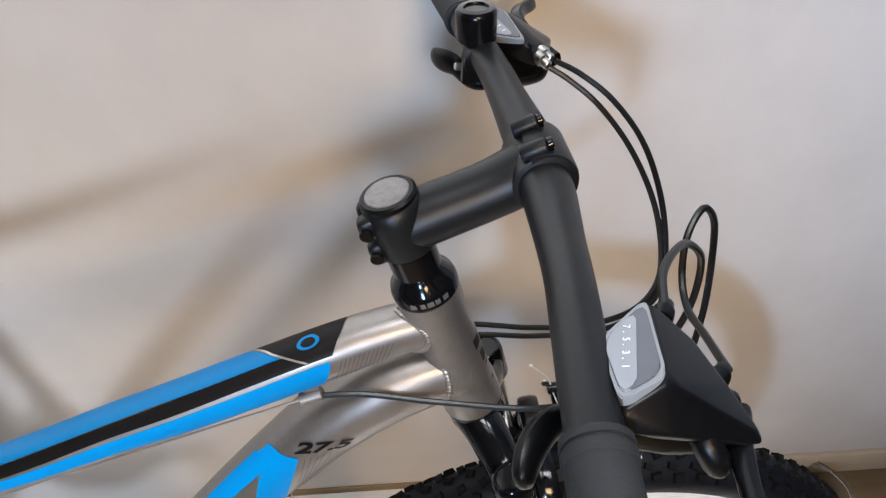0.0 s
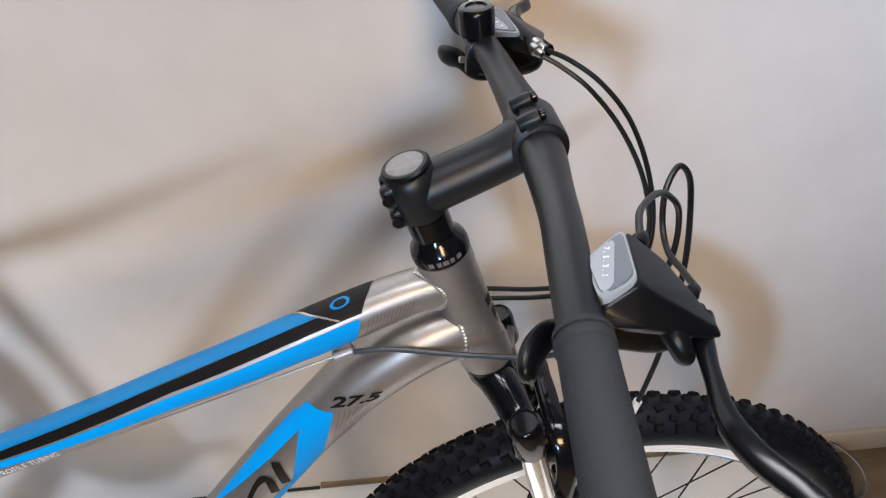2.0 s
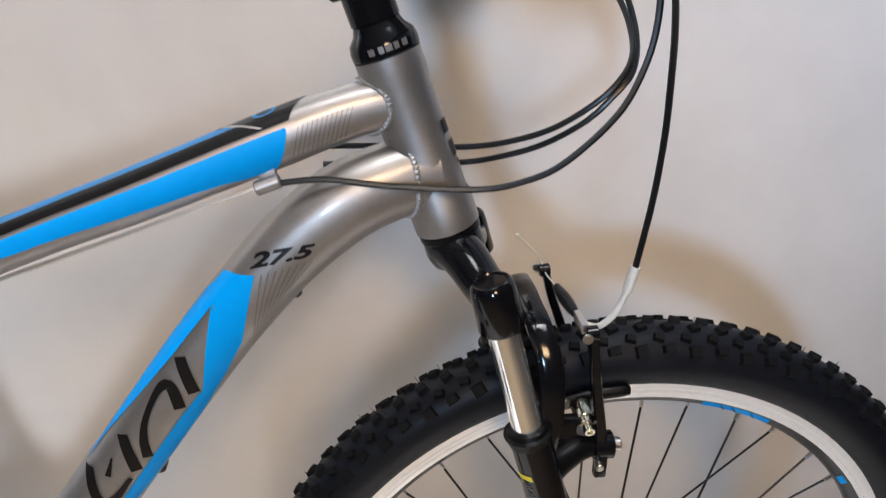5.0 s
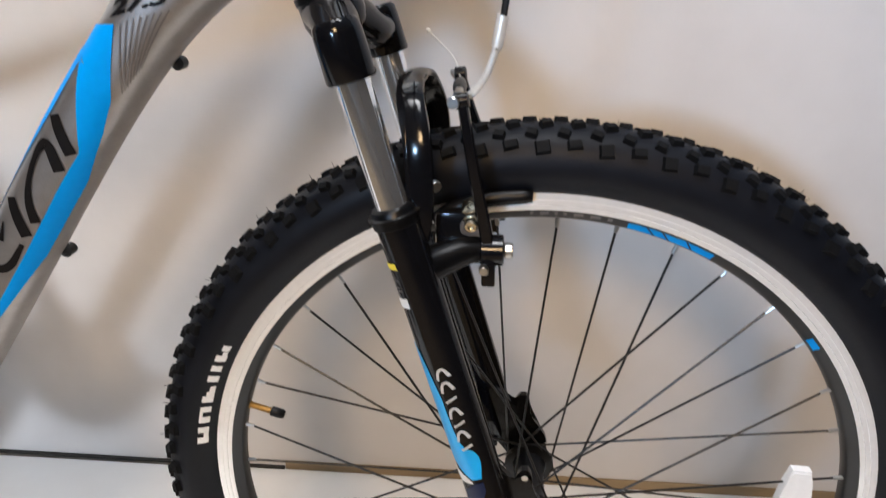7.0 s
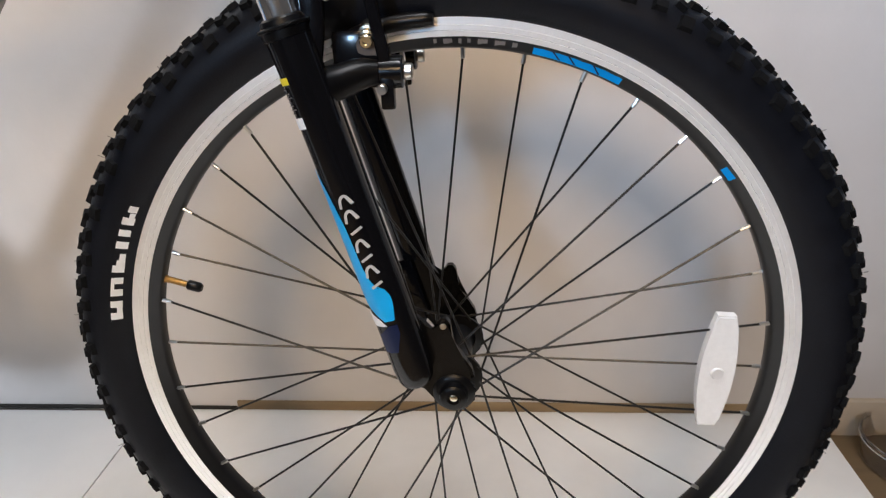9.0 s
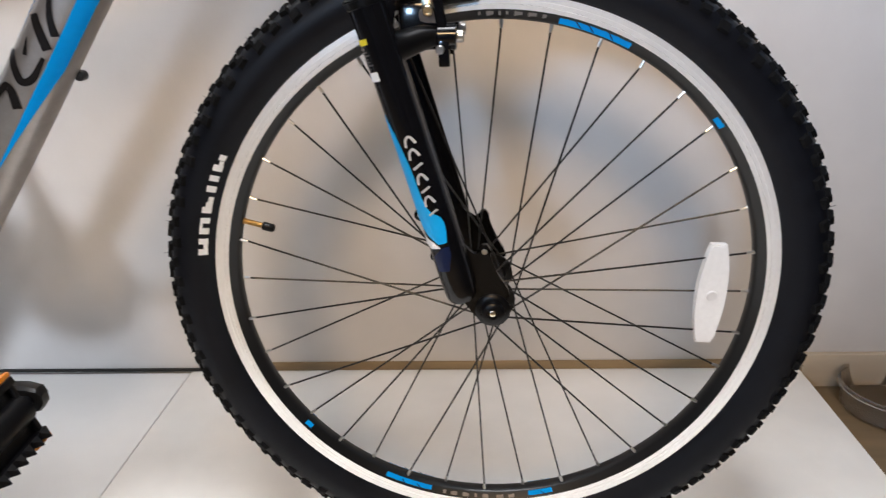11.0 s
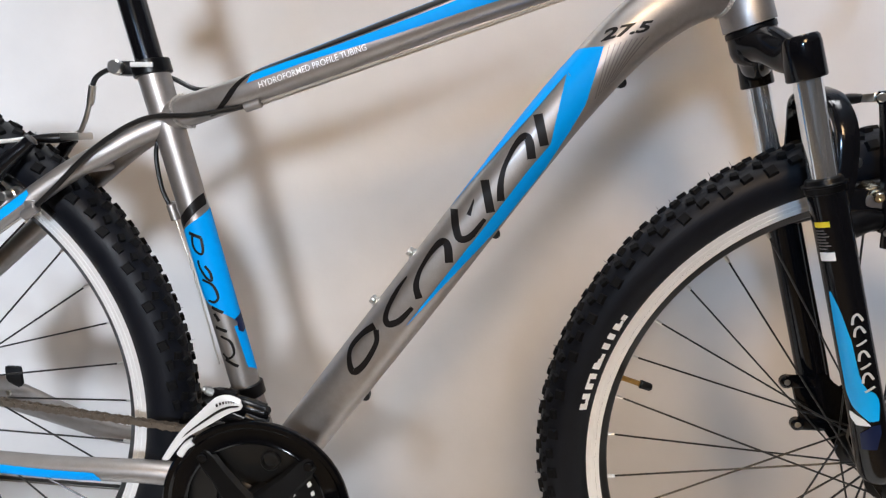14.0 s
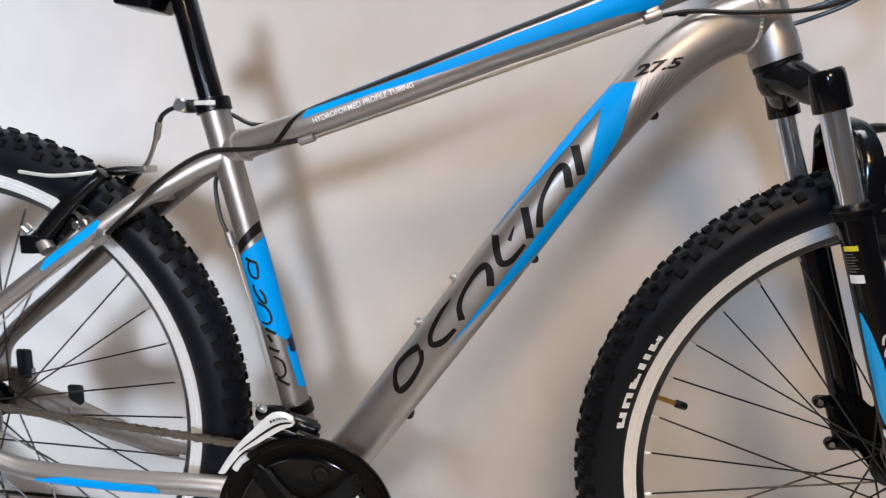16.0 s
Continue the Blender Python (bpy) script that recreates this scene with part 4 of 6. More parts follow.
# the stem clamps the steerer and rises to the bar
SB = HT + axis * 0.041
ST_TOP = SB + axis * 0.040
BARC = Vector((-0.134, 0.0, 1.006))
bm = bmesh.new()
lathe(bm, SB, axis, [(0, 0.0165), (0.002, 0.0195), (0.012, 0.0205), (0.030, 0.0200), (0.038, 0.0190), (0.040, 0.0170)], 32)
p0 = SB + axis * 0.021
along = (BARC - p0).normalized()
dn = Vector((0.3, 0, -1)) * 0.0035
hose(bm, [(*(p0 - along * 0.004 + dn), 0.0195), (*(p0 + along * 0.020 + dn), 0.0195), (*(p0 + along * 0.045 + dn), 0.0190), (*(BARC - along * 0.028 + dn * 0.8), 0.0190), (*(BARC - along * 0.012 + dn * 0.3), 0.0195), (*(BARC - along * 0.002), 0.0185)], 0.017, 24)
back = -along
bx = Matrix.Translation(SB + axis * 0.020) @ Matrix(((back.x, 0, axis.x, 0), (back.y, 1, axis.y, 0), (back.z, 0, axis.z, 0), (0, 0, 0, 1)))
lathe(bm, BARC + Vector((0, 0.021, 0)), (0, -1, 0), [(0, 0.0165), (0.001, 0.0195), (0.041, 0.0195), (0.042, 0.0165)], 36)
stem = part("stem", bm, MATTE, bike, "satin black alloy stem")
for y0, y1, z0, z1 in ((-0.0135, -0.0018, -0.019, -0.001), (-0.0135, -0.0018, 0.001, 0.019), (0.0018, 0.0135, -0.019, 0.019)):
    bm = bmesh.new()
    box(bm, (0.008, y0, z0), (0.0235, y1, z1), 0.005, bx, 3)
    part("clamp_lug", bm, MATTE, stem)
bm = bmesh.new()
lathe(bm, ST_TOP, axis, [(0, 0.0165), (0.0005, 0.0185), (0.003, 0.0185), (0.0045, 0.0170), (0.0045, 0.0)], 32, caps=False)
part("top_cap", bm, PLASTIC, stem, "black steerer top cap")
bm = bmesh.new()
lathe(bm, ST_TOP + axis * 0.0045, axis, [(0, 0.0145), (0.0006, 0.0140), (0.0006, 0.0)], 28, caps=False)
part("cap_sticker", bm, CAPFILM, stem, "scuffed grey cap film")
for h in (0.010, 0.030):
    bm = bmesh.new()
    q = SB + axis * h + back * 0.019
    rod(bm, q + Vector((0, -0.0125, 0)), q + Vector((0, -0.0165, 0)), 0.0044, 14, 0.0008)
    part("bolt", bm, GLOSS, stem, "black socket bolt")
# face plate with four bolts
perp = along.cross(Vector((0, 1, 0))).normalized()
perp = perp if perp.z > 0 else -perp
bm = bmesh.new()
n = 18
g = []
for i in range(n + 1):
    a = radians(-100 + 200 * i / n)
    d_ = along * math.cos(a) + perp * math.sin(a)
    g.append([bm.verts.new(BARC + d_ * r + Vector((0, y, 0))) for r, y in ((0.0165, 0.0205), (0.0208, 0.0205), (0.0214, 0.0185), (0.0214, -0.0185), (0.0208, -0.0205), (0.0165, -0.0205))])
for i in range(n):
    for j in range(6):
        bm.faces.new((g[i][j], g[i + 1][j], g[i + 1][(j + 1) % 6], g[i][(j + 1) % 6]))
bm.faces.new(g[0])
bm.faces.new(g[-1][::-1])
for yy in (0.014, -0.014):
    for sgn in (1, -1):
        q = BARC + perp * sgn * 0.0235 + Vector((0, yy, 0))
        lathe(bm, q - along * 0.008 - perp * sgn * 0.0015, along, [(0, 0.0048), (0.001, 0.0056), (0.015, 0.0056), (0.016, 0.0045)], 14)
part("face_plate", bm, MATTE, stem, "satin black bar clamp plate")
for yy in (0.014, -0.014):
    for sgn in (1, -1):
        bm = bmesh.new()
        q = BARC + perp * sgn * 0.0220 + Vector((0, yy, 0)) + along * 0.008
        rod(bm, q, q + along * 0.004, 0.0042, 12, 0.0008)
        part("bolt", bm, GLOSS, stem, "black socket bolt")

# handlebar
half = [(0.0, -0.134, 1.006, 0.0158), (0.030, -0.1345, 1.0065, 0.0158), (0.048, -0.1360, 1.007, 0.0150), (0.080, -0.1395, 1.009, 0.0132), (0.110, -0.1430, 1.0115, 0.0124), (0.150, -0.1490, 1.0130, 0.0122), (0.200, -0.1555, 1.0120, 0.0120), (0.326, -0.1685, 1.0035, 0.0112)]
TILT = 0.04
pts = [(x, y, z + TILT * y, r) for y, x, z, r in half[::-1]] + [(x, -y, z, r) for y, x, z, r in half[1:]]
bm = bmesh.new()
hose(bm, pts, 0.0112, 24, 6)
part("handlebar", bm, MATTE, bike, "satin black riser handlebar")
for sd in (-1, 1):
    up_ = TILT if sd > 0 else 0.0
    p, q = Vector((-0.1555, sd * 0.200, 1.0115 + 0.200 * up_)), Vector((-0.1690, sd * 0.331, 1.0030 + 0.331 * up_))
    ln = (q - p).length
    bm = bmesh.new()
    lathe(bm, p, q - p, [(0, 0.0125), (0.0008, 0.0146), (0.004, 0.0149), (0.0045, 0.0137), (0.006, 0.0137), (0.0065, 0.0148), (0.011, 0.0148), (0.0115, 0.0140), (0.030, 0.0140), (0.070, 0.0142), (0.100, 0.0144), (ln - 0.016, 0.0147), (ln - 0.0155, 0.0152), (ln - 0.003, 0.0154), (ln - 0.0005, 0.0147), (ln, 0.0129), (ln, 0.0036), (ln - 0.010, 0.0034), (ln - 0.010, 0.0)], 36, caps=False)
    part("grip", bm, GRIP, bike, "dark grey rubber grip")

# ---- controls ----


def hull(points, bevel, sd):
    bm = bmesh.new()
    vs = [bm.verts.new((x, sd * y, z + (TILT * y if sd > 0 else 0.0))) for x, y, z in points]
    out = bmesh.ops.convex_hull(bm, input=vs)
    loose = [v for v in bm.verts if not v.link_faces]
    bmesh.ops.delete(bm, geom=loose, context="VERTS")
    bmesh.ops.dissolve_limit(bm, angle_limit=radians(4), verts=bm.verts, edges=bm.edges)
    bmesh.ops.bevel(bm, geom=list(bm.edges), offset=bevel, segments=3, affect="EDGES", profile=0.6, clamp_overlap=True)
    return bm


def control(sd):
    """Brake lever with shifter on one side: sd -1 is the near side."""
    def at(x, y, z, r=None):
        z += TILT * y if sd > 0 else 0.0
        return (x, sd * y, z) if r is None else (x, sd * y, z, r)
    bm = bmesh.new()
    hose(bm, [at(-0.135, 0.150, 1.000, 0.012), at(-0.115, 0.160, 0.990, 0.0135), at(-0.100, 0.166, 0.987, 0.0115), at(-0.078 if sd < 0 else -0.094, 0.170, 0.984 if sd < 0 else 0.990, 0.0090)], 0.012, 16)
    body = part("brake_lever_body", bm, PLASTIC, bike, "black brake lever body with clamp")
    hood = [(-0.140, 0.142, 0.990), (-0.134, 0.186, 0.9815), (-0.116, 0.142, 0.982), (-0.086, 0.152, 0.981), (-0.082, 0.186, 0.984), (-0.108, 0.192, 0.9805), (-0.135, 0.150, 1.004), (-0.078, 0.166, 0.996), (-0.110, 0.188, 1.008), (-0.136, 0.186, 1.006)]
    bm = hull(hood if sd < 0 else [(min(x, -0.096), y, z + 0.007) for x, y, z in hood], 0.004, sd)
    part("lever_hood", bm, PLASTIC, body, "black moulded lever hood")
    # shifter housing: wedge with a straight front ridge
    top = [(-0.1145, 0.135, 1.0215), (-0.080, 0.1955, 0.9995), (-0.126, 0.187, 1.0280), (-0.145, 0.194, 1.0210), (-0.141, 0.158, 1.0150), (-0.099, 0.154, 1.0150), (-0.090, 0.175, 1.0085)]
    low = [(-0.107, 0.137, 1.004), (-0.082, 0.197, 0.9950), (-0.104, 0.200, 1.0060), (-0.126, 0.200, 1.0120), (-0.146, 0.198, 1.0105), (-0.138, 0.152, 1.006), (-0.091, 0.158, 1.003)]
    pod = part("shifter_housing", hull(top + low, 0.003, sd), PLASTIC, bike, "black shifter housing")
    # gear window on the sloping face
    q = [Vector(at(*p)) for p in ((-0.1165, 0.1375, 1.0218), (-0.1435, 0.157, 1.0195), (-0.1458, 0.193, 1.0222), (-0.1265, 0.185, 1.0292))]
    c = sum(q, Vector()) / 4
    nrm = (q[2] - q[0]).cross(q[3] - q[1]).normalized()
    nrm = nrm if nrm.z > 0 else -nrm
    q = [p - nrm * (p - c).dot(nrm) for p in q]
    for nm, shrink, lift, mtl, lab in (("display_frame", -0.02, 0.0016, GREYPLASTIC, "pale grey gear display frame"), ("display", 0.0, 0.0022, DISPLAY, "dark glossy gear display"), ("display_strip", 0.0, 0.0027, WINDOW, "pale grey strip of the gear window")):
        bm = bmesh.new()
        pts = [p + (c - p) * shrink for p in q]
        if nm == "display":
            pts = [p + (c - p) * 0.10 for p in q]
        if nm == "display_strip":
            pts = [p + (c - p) * 0.13 for p in (q[0] * 0.80 + q[1] * 0.20, q[1], q[2], q[2] * 0.62 + q[3] * 0.38)]
        soft_ = []
        for k in range(4):
            a, b, d = pts[k - 1], pts[k], pts[(k + 1) % 4]
            r0, r1 = (b + (e_ - b).normalized() * min(0.0065, 0.32 * (e_ - b).length) for e_ in (a, d))
            soft_ += [r0 * (1 - f) ** 2 + b * 2 * f * (1 - f) + r1 * f * f for f in (0, 0.25, 0.5, 0.75, 1)]
        tv = [bm.verts.new(p + nrm * lift) for p in soft_]
        bv = [bm.verts.new(v.co - nrm * 0.006) for v in tv]
        bm.faces.new(tv)
        bm.faces.new(bv[::-1])
        for k in range(len(tv)):
            bm.faces.new((tv[k], bv[k], bv[(k + 1) % len(tv)], tv[(k + 1) % len(tv)]))
        bmesh.ops.bevel(bm, geom=[e for e in bm.edges if all(v in tv for v in e.verts)], offset=0.0006, segments=2, affect="EDGES")
        part(nm, bm, mtl, pod, lab)
    inner, outer = (q[0] + q[1]) / 2, q[2]
    run = (outer - inner).normalized()
    rise_ = nrm.cross(run)
    rise_ = rise_ if rise_.x > 0 else -rise_
    for k, word in enumerate("7.5.3.1"):
        base_ = inner + run * (0.006 + 0.0040 * k) + rise_ * 0.0005 + nrm * 0.0032
        part("gear_number", writing(word, lambda x, y: base_ + run * x + rise_ * y, 0.0042, 0.0, 0.0001), LIGHTINK, pod, "white gear number")
    # thumb paddle behind the bar
    rise = 0.006 if sd > 0 else 0.0
    bm = bmesh.new()
    rows = smooth_path([(*at(-0.120, 0.160, 0.980), 0.005, 0.005), (*at(-0.148, 0.162, 0.977), 0.006, 0.005), (*at(-0.164, 0.172, 0.981 + rise), 0.0095, 0.006), (*at(-0.174, 0.184, 0.980 + rise), 0.0105, 0.006), (*at(-0.178, 0.194, 0.977 + rise), 0.0080, 0.0045), (*at(-0.179, 0.197, 0.976 + rise), 0.0020, 0.0015)], 5)
    rings = []
    for i, p in enumerate(rows):
        d = Vector((rows[min(i + 1, len(rows) - 1)] - rows[max(i - 1, 0)])[:3]).normalized()
        u = Vector((-0.3, 0, 1))
        u = (u - d * u.dot(d)).normalized()
        w = d.cross(u)
        rings.append([bm.verts.new(Vector(p[:3]) + u * p[3] * math.cos(t_) + w * p[4] * math.sin(t_)) for t_ in [2 * math.pi * k / 14 for k in range(14)]])
    for r0, r1 in zip(rings, rings[1:]):
        for k in range(14):
            bm.faces.new((r0[k], r0[(k + 1) % 14], r1[(k + 1) % 14], r1[k]))
    bm.faces.new(rings[0][::-1])
    bm.faces.new(rings[-1])
    part("thumb_lever", bm, PLASTIC, bike, "black thumb shift paddle")
    bm = bmesh.new()
    hose(bm, [at(-0.110, 0.186, 1.008, 0.0040), at(-0.108, 0.195, 1.003, 0.0060), at(-0.104, 0.200, 0.997, 0.0062), at(-0.1005, 0.2015, 0.990, 0.0052), at(-0.0995, 0.2015, 0.9865, 0.0020)], 0.005, 14)
    part("release_lever", bm, PLASTIC, bike, "black finger release lever")
    # brake lever blade: a flat bar that bends out along the grip
    rows = [((-0.080, 0.176, 0.990), 0.0060, 0.006), ((-0.0870, 0.190, 0.9918), 0.0058, 0.006), ((-0.0900, 0.201, 0.9925), 0.0052, 0.0055), ((-0.0929, 0.212, 0.9932), 0.0046, 0.0050), ((-0.0956, 0.224, 0.9940), 0.0046, 0.0050), ((-0.0985, 0.237, 0.9946), 0.0052, 0.0054), ((-0.0990, 0.250, 0.9952), 0.0060, 0.0058), ((-0.0942, 0.265, 0.9946), 0.0062, 0.0060), ((-0.0845, 0.279, 0.9930), 0.0060, 0.0060), ((-0.0800, 0.287, 0.9922), 0.0060, 0.0060), ((-0.0780, 0.2905, 0.9920), 0.0048, 0.0052), ((-0.0775, 0.2912, 0.9920), 0.0030, 0.0034)]
    path = smooth_path([(*at(*c3), wd, th) for c3, wd, th in rows], 5)
    bm = bmesh.new()
    rings = []
    for i, p in enumerate(path):
        d = Vector((path[min(i + 1, len(path) - 1)] - path[max(i - 1, 0)])[:3]).normalized()
        u = Vector((0.9, 0, 0.36))
        u = (u - d * u.dot(d)).normalized()
        w = d.cross(u)
        rings.append([bm.verts.new(Vector(p[:3]) + u * p[3] * math.copysign(abs(math.cos(t_)) ** 0.6, math.cos(t_)) + w * p[4] * math.copysign(abs(math.sin(t_)) ** 0.6, math.sin(t_))) for t_ in [2 * math.pi * k / 16 for k in range(16)]])
    for r0, r1 in zip(rings, rings[1:]):
        for k in range(16):
            bm.faces.new((r0[k], r0[(k + 1) % 16], r1[(k + 1) % 16], r1[k]))
    bm.faces.new(rings[0][::-1])
    bm.faces.new(rings[-1])
    blade = part("brake_lever", bm, LEVER, bike, "black lacquered brake lever blade")
    bm = bmesh.new()
    slot = [Vector(at(*c3)) + Vector((-0.0058, 0, 0.0005)) for c3 in ((-0.0905, 0.270, 0.9942), (-0.0835, 0.281, 0.9930), (-0.0800, 0.2865, 0.9922))]
    hose(bm, [(*p, 0.0016) for p in slot], 0.0016, 8, 4)
    part("lever_slot", bm, GREYINK, blade, "grey slot along the lever's tip")
    # barrel adjusters
    pair = ((at(-0.106, 0.142, 1.010), (0.7, -sd, -0.3)), (at(-0.103, 0.147, 1.012), (0.7, -sd, -0.2))) if sd > 0 else ((at(-0.108, 0.140, 1.013), (0.6, -sd, -0.1)), (at(-0.080, 0.156, 0.986), (0.9, -sd, -0.1)))
    for p, d in pair:
        bm = bmesh.new()
        lathe(bm, p, d, [(0, 0.0048), (0.001, 0.0052), (0.007, 0.0052), (0.008, 0.0040), (0.013, 0.0038), (0.014, 0.003)], 12)
        part("barrel_adjuster", bm, STEEL if sd > 0 else PLASTIC, body, "cable adjuster barrel")


control(-1)
control(1)

# bell on the far side
p = Vector((-0.1525, 0.146, 1.021))
up = Vector((-0.10, -0.02, 1)).normalized()
bm = bmesh.new()
lathe(bm, p + up * 0.002, up, [(0, 0.010), (0.004, 0.0135), (0.005, 0.0152), (0.0235, 0.0158), (0.0265, 0.0154), (0.0285, 0.0138), (0.0290, 0.0095), (0.0275, 0.0088), (0.0275, 0.0)], 36, caps=False)
bell = part("bell", bm, LEVER, bike, "small gloss black bell")
bm = bmesh.new()
lathe(bm, p + up * 0.0276, up, [(0, 0.0086), (0.0006, 0.0080), (0.0006, 0.0055), (0.0002, 0.0050), (0.0004, 0.0)], 28, caps=False)
part("bell_cap", bm, MATTE, bell, "dark grey round bell cap")
bm = bmesh.new()
lathe(bm, Vector((-0.1475, 0.135, 1.013)), Vector((-0.1, 1, 0)), [(0, 0.0125), (0.001, 0.0150), (0.013, 0.0150), (0.014, 0.0125)], 24)
box(bm, (-0.016, -0.006, -0.014), (-0.004, 0.006, 0.006), 0.002, Matrix.Translation((-0.1475, 0.142, 1.008)))
part("bell_clamp", bm, PLASTIC, bell, "black bell clamp")
bm = bmesh.new()
rod(bm, (-0.163, 0.150, 1.003), (-0.168, 0.149, 1.0035), 0.003, 10, 0.0006)
part("bolt", bm, STEEL, bell, "steel clamp screw")

# ---- cable housings at the front ----
H = 0.0023
cable([(-0.097, 0.131, 1.011), (-0.082, 0.124, 1.004), (-0.060, 0.110, 0.990), (-0.040, 0.084, 0.970), (-0.027, 0.056, 0.947), (-0.023, 0.030, 0.926), (-0.027, 0.006, 0.906), (-0.040, -0.005, 0.889), (-0.058, -0.003, 0.872), (-0.083, 0.008, 0.854), (-0.115, 0.020, 0.842), (-0.149, 0.030, 0.837), (-0.20, 0.034, 0.838), (-0.25, 0.030, 0.840)], H, CABLE, "cable", "black cable housing")
cable([(-0.092, 0.137, 1.014), (-0.074, 0.124, 1.009), (-0.051, 0.107, 0.996), (-0.031, 0.082, 0.975), (-0.020, 0.054, 0.947), (-0.019, 0.024, 0.919), (-0.028, -0.001, 0.897), (-0.043, -0.007, 0.880), (-0.060, -0.003, 0.862), (-0.086, 0.010, 0.843), (-0.114, 0.020, 0.832), (-0.144, 0.030, 0.825), (-0.20, 0.034, 0.824), (-0.25, 0.030, 0.826)], H, CABLE, "cable", "black cable housing")
cable([(-0.104, -0.132, 1.014), (-0.093, -0.104, 1.012), (-0.067, -0.072, 1.001), (-0.046, -0.058, 0.982), (-0.038, -0.054, 0.962), (-0.036, -0.054, 0.935), (-0.041, -0.055, 0.908), (-0.057, -0.060, 0.879), (-0.088, -0.058, 0.848), (-0.113, -0.052, 0.834), (-0.143, -0.045, 0.827), (-0.200, -0.036, 0.828), (-0.246, -0.030, 0.832), stop_f], H, CABLE, "cable", "black cable housing")
cable([(-0.070, -0.148, 0.985), (-0.060, -0.110, 0.968), (-0.055, -0.080, 0.958), (-0.053, -0.060, 0.966), (-0.049, -0.045, 0.984), (-0.037, -0.032, 0.995), (-0.026, -0.030, 0.985), (-0.021, -0.034, 0.962), (-0.022, -0.048, 0.930), (-0.023, -0.055, 0.895), (-0.022, -0.054, 0.860), (-0.025, -0.055, 0.817), (-0.0315, -0.056, 0.769)], H, CABLE, "cable", "black cable housing")

# ---- suspension fork ----
leg_d = Vector((-0.248, 0, 0.969)).normalized()
LY = 0.067
# axis of the lower legs: x, z, radius
LEGS = [(-0.1020, 0.640, 0.0160), (-0.0908, 0.600, 0.0158), (-0.0693, 0.520, 0.0157), (-0.0485, 0.444, 0.0160), (-0.0385, 0.405, 0.0160), (-0.0310, 0.376, 0.0154)]


def legx(z):
    return -0.1178 - (z - 0.700) * 0.256


bm = bmesh.new()
lathe(bm, HB - axis * 0.004, -axis, [(0, 0.019), (0.001, 0.0225), (0.016, 0.0232), (0.024, 0.0210), (0.030, 0.014)], 28)
cr = HB - axis * 0.018
for sd in (-1, 1):
    top_ = Vector((legx(0.756), sd * LY, 0.756))
    hose(bm, [(*(cr + Vector((-0.004, sd * 0.004, 0.002))), 0.0185), (*(cr + Vector((0.005, sd * 0.022, -0.002))), 0.0172), (*(top_ + Vector((-0.004, sd * -0.022, -0.001))), 0.0155), (*(top_ + Vector((0, sd * -0.006, -0.003))), 0.0145)], 0.017, 20)
crown = part("fork_crown", bm, GLOSS, bike, "gloss black fork crown")
for sd in (-1, 1):
    bm = bmesh.new()
    lathe(bm, Vector((legx(0.733), sd * LY, 0.733)), leg_d, [(0, 0.0125), (0.0005, 0.0158), (0.002, 0.0168), (0.030, 0.0160), (0.0355, 0.0152), (0.038, 0.0132), (0.0382, 0.0118), (0.0370, 0.0112), (0.0370, 0.0)], 34, caps=False)
    part("leg_cap", bm, GLOSS, crown, "rounded gloss black leg cap")
    bm = bmesh.new()
    rod(bm, (legx(0.640), sd * LY, 0.640), (legx(0.738), sd * LY, 0.738), 0.0118, 36)
    part("stanchion", bm, CHROME, bike, "polished steel fork stanchion")
    # dust seal and lower leg
    bm = bmesh.new()
    lathe(bm, (legx(0.636), sd * LY, 0.636), leg_d, [(0, 0.0145), (0.001, 0.0168), (0.0065, 0.0172), (0.0070, 0.0186), (0.0085, 0.0188), (0.0095, 0.0162), (0.0130, 0.0150), (0.0145, 0.0126)], 34)
    part("dust_seal", bm, PLASTIC, bike, "black rubber dust seal")
    bm = bmesh.new()
    hose(bm, [(x_, sd * LY, z_, r_) for x_, z_, r_ in LEGS] + [(-0.0290, sd * (LY - 0.001), 0.368, 0.0128), (-0.0283, sd * (LY - 0.001), 0.3655, 0.0080)], 0.018, 28, 6)
    lower = part("fork_lower", bm, GLOSS, bike, "gloss black lower fork leg")
    # cast ridge along the front of the leg
    bm = bmesh.new()
    hose(bm, [(x_ + 0.0125, sd * (LY - 0.006), z_ + 0.003, 0.0035) for x_, z_, r_ in LEGS[1:5]], 0.0035, 10, 6)
    part("leg_ridge", bm, GLOSS, lower, "raised ridge along the leg")
    # dropout plate inboard of the leg, with its mudguard eyelet
    bm = bmesh.new()
    outline = [(-0.050, 0.418), (-0.034, 0.424), (-0.022, 0.412), (-0.0135, 0.402), (-0.0130, 0.412), (-0.0095, 0.4165), (-0.0045, 0.4165), (-0.0015, 0.412), (0.0010, 0.392), (0.0085, 0.381), (0.0150, 0.370), (0.0172, 0.362), (0.0100, 0.358), (0.0180, 0.350),
               (0.0170, 0.339), (0.0100, 0.331), (0.0, 0.3285), (-0.0110, 0.332), (-0.0250, 0.352), (-0.040, 0.372), (-0.052, 0.398)]
    lo_ = [bm.verts.new((x_, sd * 0.0490, z_)) for x_, z_ in outline]
    hi_ = [bm.verts.new((x_, sd * 0.0575, z_)) for x_, z_ in outline]
    bm.faces.new(lo_)
    bm.faces.new(hi_[::-1])
    for k in range(len(outline)):
        bm.faces.new((lo_[k], lo_[(k + 1) % len(outline)], hi_[(k + 1) % len(outline)], hi_[k]))
    bmesh.ops.bevel(bm, geom=[e for e in bm.edges if (e.verts[0] in hi_) and (e.verts[1] in hi_)], offset=0.0022, segments=2, affect="EDGES")
